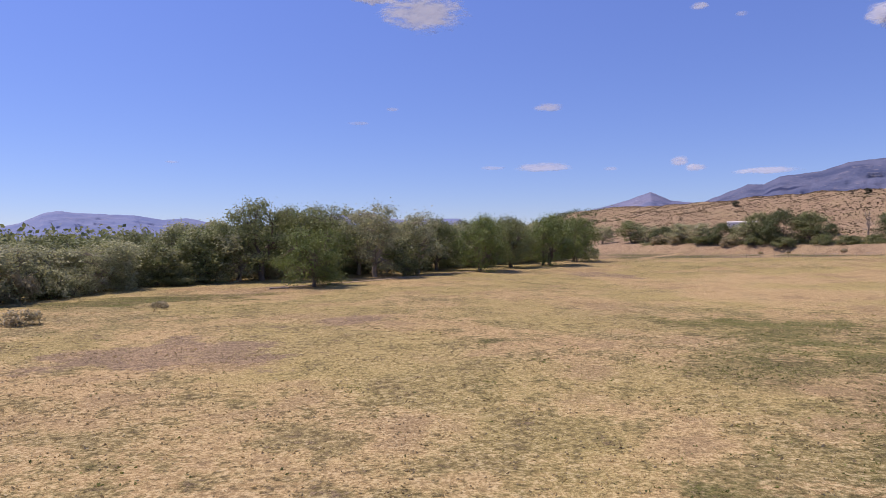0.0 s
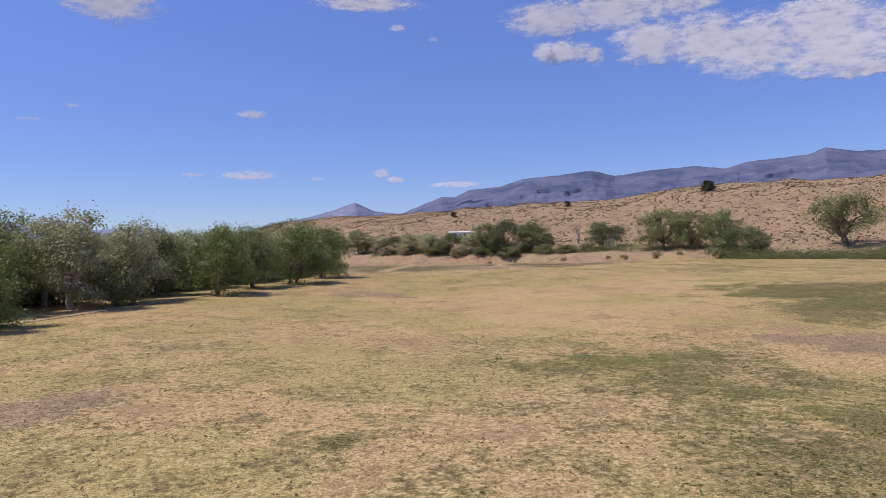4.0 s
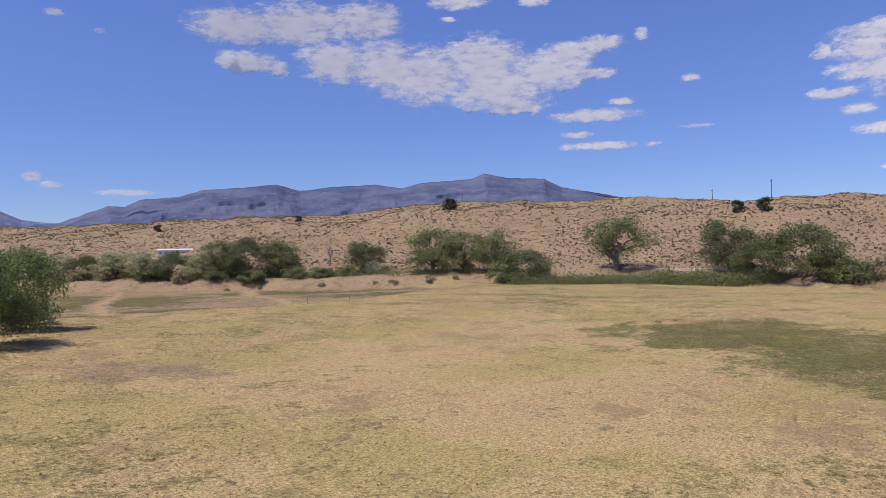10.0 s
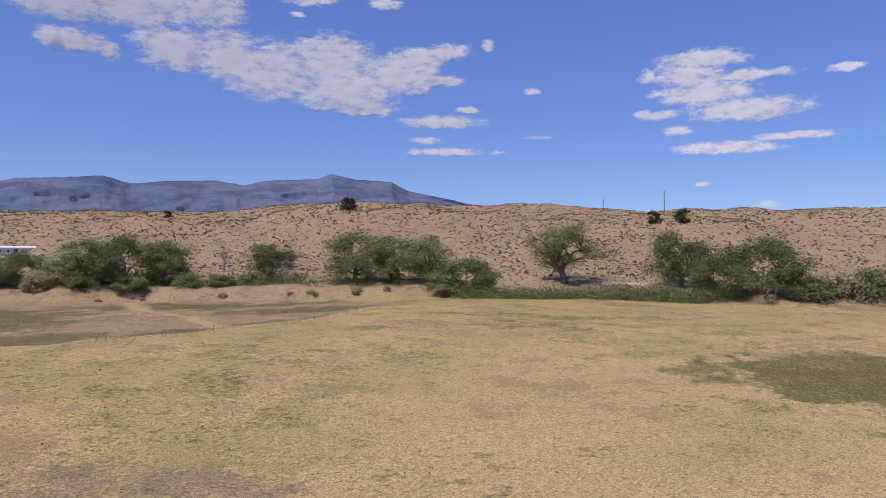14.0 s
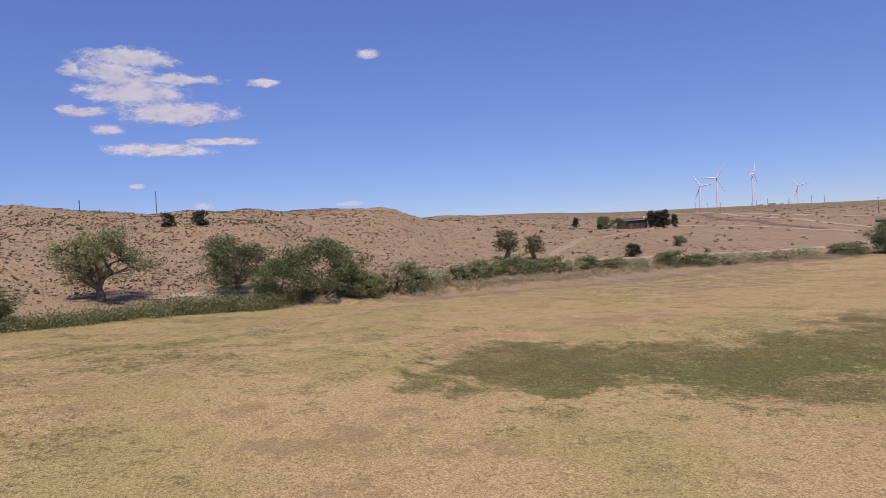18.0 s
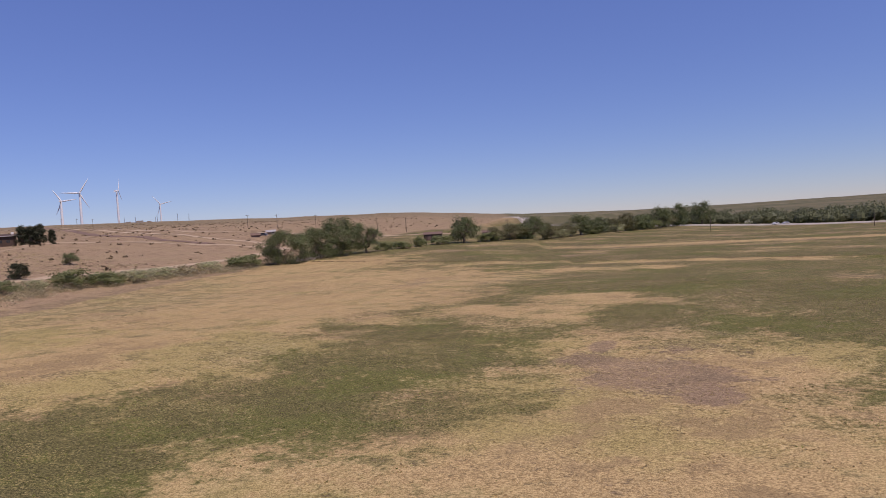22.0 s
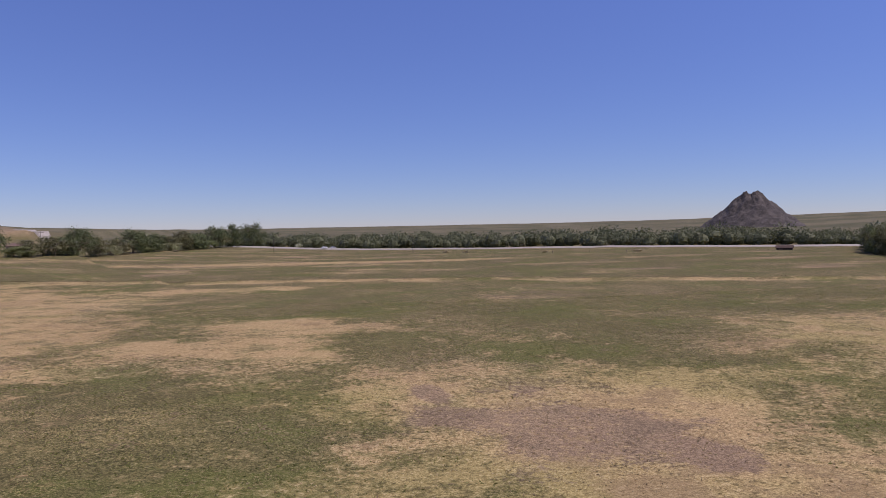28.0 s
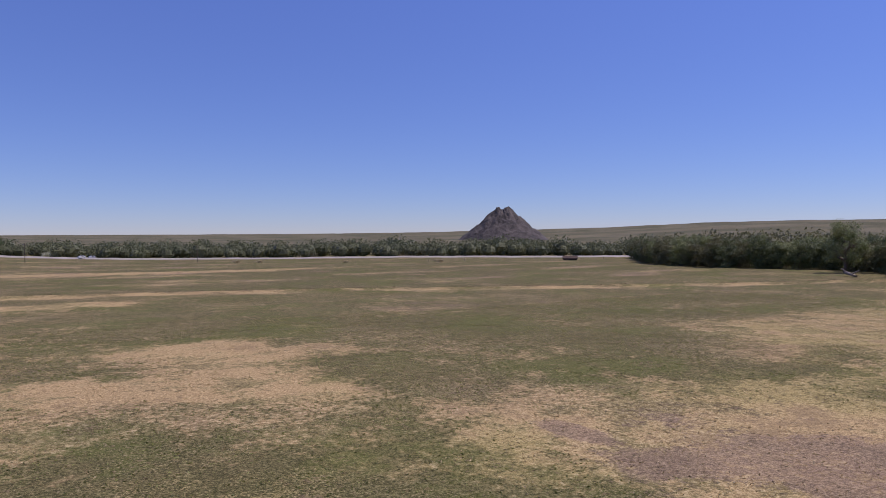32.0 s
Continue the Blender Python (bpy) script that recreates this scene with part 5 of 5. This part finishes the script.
def gable(l, d, z, rise, over=0.5, thick=0.18):
    """A low pitched roof along x."""
    bm = bmesh.new()
    pts = [(-d / 2 - over, z - 0.1), (0, z + rise), (d / 2 + over, z - 0.1)]
    vs = []
    for x in (-l / 2 - over, l / 2 + over):
        for dz in (0, thick):
            vs.append([bm.verts.new((x, p[0], p[1] + dz)) for p in pts])
    a, b, c, e = vs
    for q in ((a[0], a[1], c[1], c[0]), (a[1], a[2], c[2], c[1]), (b[0], e[0], e[1], b[1]), (b[1], e[1], e[2], b[2]), (a[0], c[0], e[0], b[0]), (a[2], b[2], e[2], c[2]),
              (a[0], b[0], b[1], a[1]), (a[1], b[1], b[2], a[2]), (c[0], c[1], e[1], e[0]), (c[1], c[2], e[2], e[1])):
        bm.faces.new(q)
    bmesh.ops.recalc_face_normals(bm, faces=bm.faces)
    return bm


def trailer_home():
    top = tagged(new("mobile_home"), "long white mobile home below the dry hill", "house")
    part("wall", box(0, 0, 1.75, 10.6, 3.8, 2.3, 0.06), M_WHITE, top)
    part("skirting", box(0, 0, 0.2, 10.5, 3.7, 0.9), M_ROOF, top, "grey skirting panels")
    part("roof", gable(10.6, 3.8, 2.95, 0.3, 0.15, 0.12), M_WHITE, top)
    for x in (-4.4, -2.8, -1.0, 2.4, 4.2):
        window_part(top, x, -1.92, 2.05, 0.6, 0.6)
    door = part("door", box(0.8, -1.93, 1.6, 0.9, 0.06, 2.05), M_ROOFDARK, top, "brown door")
    part("door_handle", box(1.15, -1.99, 1.6, 0.05, 0.06, 0.16), M_STEEL, door)
    return top


at(trailer_home(), 115.5, 273, -28, -1.6)


def ranch_house():
    top = tagged(new("ranch_house"), "low dark brown house with a pale roof edge on the slope", "house")
    part("wall", box(0, 0, 2.0, 15, 8, 4.6, 0.03), M_BROWN, top)
    part("roof", gable(15.2, 8, 4.3, 0.7, 0.7, 0.25), M_BROWN, top)
    part("fascia", box(0, -4.75, 4.25, 16.6, 0.1, 0.35), M_ROOF, top, "pale fascia board")
    part("chimney", box(6.2, -1, 4.9, 1.1, 1.1, 2.2, 0.04), M_WHITE, top, "pale masonry chimney")
    for x in (-5.2, -2.6, 1.6, 4.4):
        window_part(top, x, -4.02, 1.9, 1.4, 1.2, trim=M_BROWN)
    door = part("door", box(-0.6, -4.03, 1.15, 0.95, 0.06, 2.1), M_ROOFDARK, top, "brown door")
    part("door_handle", box(-0.25, -4.09, 1.1, 0.05, 0.06, 0.16), M_STEEL, door)
    for x in (-6.6, -2.2, 2.2, 6.6):
        part("porch_post", box(x, -4.65, 2.0, 0.16, 0.16, 4.4), M_BROWN, top)
    return top


at(ranch_house(), 349, -88, -122, 0.1)
for row in (("bushy", 346, -70, 7.6, 11), ("bushy", 341, -75, 6.6, 9), ("pine", 339, -93, 9.6, 6), ("pine", 336, -95, 9, 6), ("pine", 341, -99, 8.6, 5.5), ("pine", 333, -97, 9.6, 6.5), ("pine", 330, -101, 7, 4), ("pine", 350, -56, 5.5, 4.4), ("juniper", 328, -58, 3.2, 3)):
    plant(*row, group="trees round the brown house")


def shed(name, label, l, d, h, wall, roof):
    top = tagged(new(name), label, "shed")
    part("wall", box(0, 0, h / 2 - 0.2, l, d, h + 0.4, 0.03), wall, top)
    part("roof", gable(l, d, h, 1.0, 0.4), roof, top)
    part("door", box(-l * 0.2, -d / 2 - 0.02, h * 0.4, 1.6, 0.06, h * 0.8), M_ROOFDARK, top)
    if h > 1.2:
        part("opening", box(l * 0.25, -d / 2 - 0.01, 1.3, 1.2, 0.05, 1.0), M_GLASS, top)
    return top


at(shed("shed", "small weathered shed with a rusty roof under trees", 7, 5, 2.6, M_DEADWOOD, M_ROOFDARK), 178, -240, -158)
at(shed("barn", "low brown barn beyond the tree clump", 9, 6, 2.8, M_BROWN, M_ROOFDARK), 198, -214, -155)
at(shed("shed", "small pale trailer-like shed beside the upper road", 5, 2.4, 1.5, M_DEADWOOD, M_ROOF), 301, -214, -140)
at(shed("shed", "low rusty red shed on the slope", 4.5, 2.4, 0.9, M_ROOFDARK, M_ROOFDARK), 289, -187, -139)
at(shed("hut", "low dark hut with a sagging roof in the far field", 6.5, 4, 0.9, M_BROWN, M_BROWN), -152, -191, 138)


# ---- poles ----
def pole_model():
    top = tagged(new("utility_pole"), "weathered wooden utility pole with a crossarm", "pole", "utility poles")
    part("post", mesh_of("post", *tubes([((0, 0, -0.5), (0, 0, 4.5), 0.17, 0.145), ((0, 0, 4.5), (0, 0, 9), 0.145, 0.11)], 8), M_POLE, True), None, top)
    part("crossarm", box(0, 0.14, 8.3, 2.3, 0.1, 0.12), M_POLE, top)
    for x in (-1.0, -0.4, 0.4, 1.0):
        part("insulator", mesh_of("insulator", *tubes([((x, 0.14, 8.36), (x, 0.14, 8.5), 0.06, 0.04)], 6), M_PORCELAIN, True), None, top)
    return top


pole = pole_model()
for x, y, t in ((351, -252, 20), (332, -258, 20), (309, -268, 20), (262, -266, 20), (253, -286, 20), (172, -252, 20), (74, -300, -35), (-2, -305, -40), (-150, -420, -35), (300, 166, 0), (285, 138, 0), (250, 262, 0), (560, -300, 20), (620, -330, 20), (700, -372, 20)):
    copy_thing(pole, Matrix.Translation((x, y, land1(x, y))) @ Euler((0, 0, radians(t))).to_matrix().to_4x4())
for o in (*pole.children_recursive, pole):
    bpy.data.objects.remove(o)


# ---- switchyard on the ridge ----
yard = tagged(new("switchyard"), "small pale switchyard with steel masts on the ridge", "switchyard")
for i, (dx, dy, h, w) in enumerate(((0, 0, 3.2, 9), (14, 6, 2.4, 6), (-12, -4, 2.0, 5))):
    part("control_hut", box(dx, dy, h / 2, w, 4, h, 0.08), M_DEADWOOD, yard)
for dx, dy, h in ((-26, 3, 9), (-20, -8, 7), (8, -6, 11), (20, 4, 9), (30, -3, 6), (-55, 4, 10), (-70, 0, 9)):
    part("mast", mesh_of("mast", *tubes([((dx, dy, -1), (dx, dy, h), 0.35, 0.25)], 6), M_STEEL, True), None, yard)
at(yard, 880, -625, 30, 0.2)


# ---- wind turbines ----
def turbine(x, y, hub, blade, face, spin, base=None):
    top = tagged(new("wind_turbine"), "tall white three-bladed wind turbine on the far ridge", "wind turbine", "wind turbines on the ridge")
    part("tower", mesh_of("tower", *tubes([((0, 0, -4), (0, 0, hub * 0.5), 2.3, 2.0), ((0, 0, hub * 0.5), (0, 0, hub - 1), 2.0, 1.5)], 14), M_TURBINE, True), None, top)
    part("nacelle", box(0, 1.2, hub, 2.4, 7, 2.6, 0.5), M_TURBINE, top)
    part("hub", mesh_of("hub", *tubes([((0, -2.3, hub), (0, -3.4, hub), 1.3, 1.2), ((0, -3.4, hub), (0, -4.3, hub), 1.2, 0.3)], 10), M_TURBINE, True), None, top)
    for k in range(3):
        a = radians(spin + 120 * k)
        ca, sa_ = math.cos(a), math.sin(a)
        v = []
        for t, w in ((0.02, 1.2), (0.12, 2.3), (0.2, 2.6), (0.5, 1.8), (0.8, 1.1), (1.0, 0.3)):
            for dx, dy in ((-w * 0.5, 0), (0, -0.3 * w), (w * 0.5, 0), (0, 0.3 * w)):
                px, pz = dx, t * blade
                v.append((px * ca + pz * sa_, -3.2 + dy, hub - px * sa_ + pz * ca))
        f = [(i * 4 + j, i * 4 + (j + 1) % 4, i * 4 + 4 + (j + 1) % 4, i * 4 + 4 + j) for i in range(5) for j in range(4)] + [(20, 21, 22, 23)]
        part("blade", mesh_of("blade", v, f, M_TURBINE, True), None, top)
    top.matrix_world = Matrix.Translation((x, y, (land1(x, y) if base is None else base))) @ Euler((0, 0, radians(face))).to_matrix().to_4x4()
    return top


turbine(1090, -655, 39, 24, 30, 35)
turbine(1110, -705, 54, 30, 60, -32)
turbine(1190, -845, 66, 26, -60, 20)
turbine(1500, -1230, 62, 30, 30, 42)


# ---- vehicles ----
def car(label, colour_mat, l=4.6, w=1.8, h=1.5):
    top = tagged(new("car"), label, "car", "cars by the road")
    bm = bmesh.new()
    prof = [(-l / 2, 0.35), (-l / 2, 0.85), (-l * 0.42, 0.95), (-l * 0.28, h), (l * 0.12, h), (l * 0.27, 0.98), (l / 2 - 0.1, 0.85), (l / 2, 0.35)]
    a, b = [bm.verts.new((x, -w / 2, z)) for x, z in prof], [bm.verts.new((x, w / 2, z)) for x, z in prof]
    bm.faces.new(a)
    bm.faces.new(b[::-1])
    for i in range(len(prof)):
        j = (i + 1) % len(prof)
        bm.faces.new((a[i], b[i], b[j], a[j]))
    bmesh.ops.recalc_face_normals(bm, faces=bm.faces)
    bmesh.ops.bevel(bm, geom=list(bm.edges), offset=0.06, segments=2, affect="EDGES")
    part("body", bm, colour_mat, top)
    for s in (-1, 1):
        part("side_window", box(-0.35, s * (w / 2 + 0.005), h - 0.3, l * 0.34, 0.03, 0.36), M_GLASS, top)
        for x in (-l * 0.31, l * 0.31):
            wheel = part("wheel", mesh_of("wheel", *tubes([((x, s * (w / 2 - 0.2), 0.33), (x, s * (w / 2 + 0.02), 0.33), 0.33, 0.33)], 14), M_RUBBER, True), None, top)
            part("rim", mesh_of("rim", *tubes([((x, s * (w / 2 - 0.02), 0.33), (x, s * (w / 2 + 0.03), 0.33), 0.2, 0.17), ((x, s * (w / 2 + 0.03), 0.33), (x, s * (w / 2 + 0.031), 0.33), 0.17, 0.01)], 12), M_STEEL, True), None, wheel)
    return top


at(car("white car standing beside the far road", paint("white_car_paint", (0.75, 0.75, 0.74))), 44, -402, 33, 0.55)
at(car("silver car standing beside the far road", paint("silver_car_paint", (0.45, 0.46, 0.47))), 38, -407, 33, 0.55)
at(car("dark pickup by the sheds", paint("dark_car_paint", (0.06, 0.06, 0.07)), 5.2, 1.9, 1.8), 292, -196, 20, 0.05)


# ---- the dark butte ----
def butte():
    m, nt, b = mat("butte_rock")
    pos = nt.nodes.new("ShaderNodeTexCoord").outputs["Object"]
    f1, f2 = noise_tex(nt, 0.06, 6, 0.7, pos), noise_tex(nt, 0.3, 7, 0.78, pos)
    c = mix(nt, step(nt, f1, 0.35, 0.65), (0.038, 0.032, 0.028), (0.11, 0.092, 0.078))
    c = mix(nt, math_n(nt, "MULTIPLY", step(nt, f2, 0.55, 0.66), 0.6), c, (0.18, 0.155, 0.13))
    nt.links.new(c, b.inputs["Base Color"])
    b.inputs["Roughness"].default_value = 0.95
    bump(nt, f2, 0.8, 1.5, b)
    na, nr = 120, 60
    a = np.arange(na) * 2 * np.pi / na
    verts = []
    top_z = 66.0
    for i in range(nr):
        t = i / (nr - 1)
        r = 7 + 86 * t ** 1.0
        x, y = np.cos(a) * r * 1.05, np.sin(a) * r
        z = top_z * (1 - t) ** 1.12
        lump = waves(x, y, 26, 5, 4) * 4.5 * (1 - 0.6 * t) + np.abs(waves(a * 14, a * 0 + t * 4, 9, 6, 3)) * 4 * (1 - t)
        z = z + lump * (t > 0.02) - 4 * t
        verts.append(np.stack([x, y, z], 1))
    v = np.concatenate(verts)
    # the top has two knobs with a notch between
    u = v[:, 0] * 0.81 - v[:, 1] * 0.59
    near = np.exp(-(np.hypot(v[:, 0], v[:, 1]) / 20) ** 2)
    v[:, 2] -= near * 9 * np.exp(-((u - 3) / 6) ** 2)
    v[:, 2] = np.minimum(v[:, 2], top_z - 2 + 2 * waves(v[:, 0], v[:, 1], 12, 9, 2))
    i = np.arange(nr - 1)[:, None] * na
    j, k = np.arange(na)[None], (np.arange(na)[None] + 1) % na
    faces = np.stack([i + j, i + na + j, i + na + k, i + k], -1).reshape(-1, 4)
    v = np.concatenate([v, [[0, 0, top_z - 6]]])
    hub = len(v) - 1
    caps = np.stack([np.full(na // 2, hub), np.arange(0, na, 2), np.arange(1, na, 2), np.arange(2, na + 1, 2) % na], -1)
    ob = tagged(new("rock_butte", mesh_of("rock_butte", v, np.concatenate([faces, caps]), m, True)), "steep dark volcanic butte rising from the plain", "butte", kind="structure")
    ob.location = (-745, -1060, land1(-745, -1060) - 1)
    return ob


butte()


# ---- small things ----
def log_model(name, label, segs):
    top = tagged(new(name), label, "log")
    for i, s in enumerate(segs):
        part("trunk" if i == 0 else "branch", mesh_of("log", *tubes([s], 8), M_DEADWOOD, True), None, top)
    return top


at(log_model("fallen_tree", "pale fallen tree trunk at the foot of the woods", [((-3, 0, 0.9), (4, 1, 0.35), 0.45, 0.3), ((1, 0.4, 0.7), (2.5, 2.0, 1.8), 0.2, 0.1), ((3, 0.8, 0.5), (5.5, -0.6, 1.2), 0.18, 0.08), ((-1, 0.3, 0.8), (-2.4, -1.4, 2.2), 0.18, 0.07)]), -108, -33, 40)
at(log_model("fallen_branch", "pale broken branch lying in the grass by a tree", [((-1.2, 0, 0.15), (1.0, 0.3, 0.12), 0.12, 0.07), ((0, 0.1, 0.15), (0.8, -0.5, 0.5), 0.07, 0.03)]), -19.5, 84.5, 20)
brush_rng = np.random.default_rng(21)
segs = []
for _ in range(90):
    c = brush_rng.normal(size=3) * np.array([4.0, 1.6, 0.25]) + np.array([0, 0, 0.35])
    d = brush_rng.normal(size=3) * np.array([1, 1, 0.35])
    d *= brush_rng.uniform(0.7, 1.6) / np.linalg.norm(d)
    segs.append((np.maximum(c - d, (-99, -99, 0)), np.maximum(c + d, (-99, -99, 0.05)), 0.1, 0.06))
pile = tagged(new("brush_pile", mesh_of("brush_pile", *tubes(segs, 5), M_DEADWOOD, True)), "heap of pale dead branches between the trees", "brush pile", kind="stuff")
at(pile, 195, -105, -70)

# posts of an old fence, on the hill foot
post = tagged(new("fence_post"), "short grey wooden fence post", "fence post", "old fence posts")
part("post", mesh_of("post", *tubes([((0, 0, -0.3), (0, 0, 1.3), 0.09, 0.075)], 7), M_DEADWOOD, True), None, post)
for i in range(16):
    t = i / 15
    x, y = 150 + 22 * t, 150 - 62 * t
    copy_thing(post, Matrix.Translation((x, y, land1(x, y))))
for i in range(9):
    x, y = -60 - 16 * i, -238 + 7 * i
    copy_thing(post, Matrix.Translation((x, y, land1(x, y))))
for o in (*post.children_recursive, post):
    bpy.data.objects.remove(o)

# wire fence along the rim of the low ground
fence = tagged(new("wire_fence"), "old wire fence on thin weathered posts round the low ground", "fence")
run = [np.array((50 + 74 * i / 27, np.interp(50 + 74 * i / 27, LIP[:, 0], LIP[:, 1]) - 1.6)) for i in range(28)]
fence_rng = random.Random(8)
last = None
for p in run:
    z = land1(*p)
    lean = fence_rng.uniform(-0.1, 0.1)
    part("post", mesh_of("post", *tubes([((p[0], p[1], z - 0.3), (p[0] + lean, p[1] + lean, z + fence_rng.uniform(0.7, 0.95)), 0.032, 0.028)], 6), M_DEADWOOD, True), None, fence)
    if last is not None:
        part("wire", mesh_of("wire", *tubes([((last[0], last[1], last[2] + h), (p[0], p[1], z + h), 0.008, 0.008) for h in (0.3, 0.5, 0.7)], 3), M_STEEL), None, fence)
    last = (p[0], p[1], z)

# low bushes on the bank
for row in (("sage_a", 106, 187, 1.0, 2.2), ("sage_a", 113, 176, 0.8, 1.5), ("sage_a", 115, 172, 1.0, 2.6), ("sage_a", 120, 165, 1.7, 2.8), ("sage_a", 123, 160, 1.2, 1.6), ("sage_a", 97, 199, 0.7, 1.2), ("sage_a", 92, 205, 0.8, 1.6)):
    plant(*row, group="bushes on the bank")
for row in (("sage_a", -17, -286, 1.2, 4), ("sage_a", -26, -278, 1.2, 4), ("sage_a", -97, -222, 1.2, 5), ("sage_a", -60, -250, 1.0, 3), ("pale", -30, -420, 4, 8), ("pale", 60, -430, 4, 9), ("sage_a", 20, -425, 4, 9)):
    plant(*row, group="bushes in the far field")

for model in POOL:
    for o in (*model.children_recursive, model):
        bpy.data.objects.remove(o)
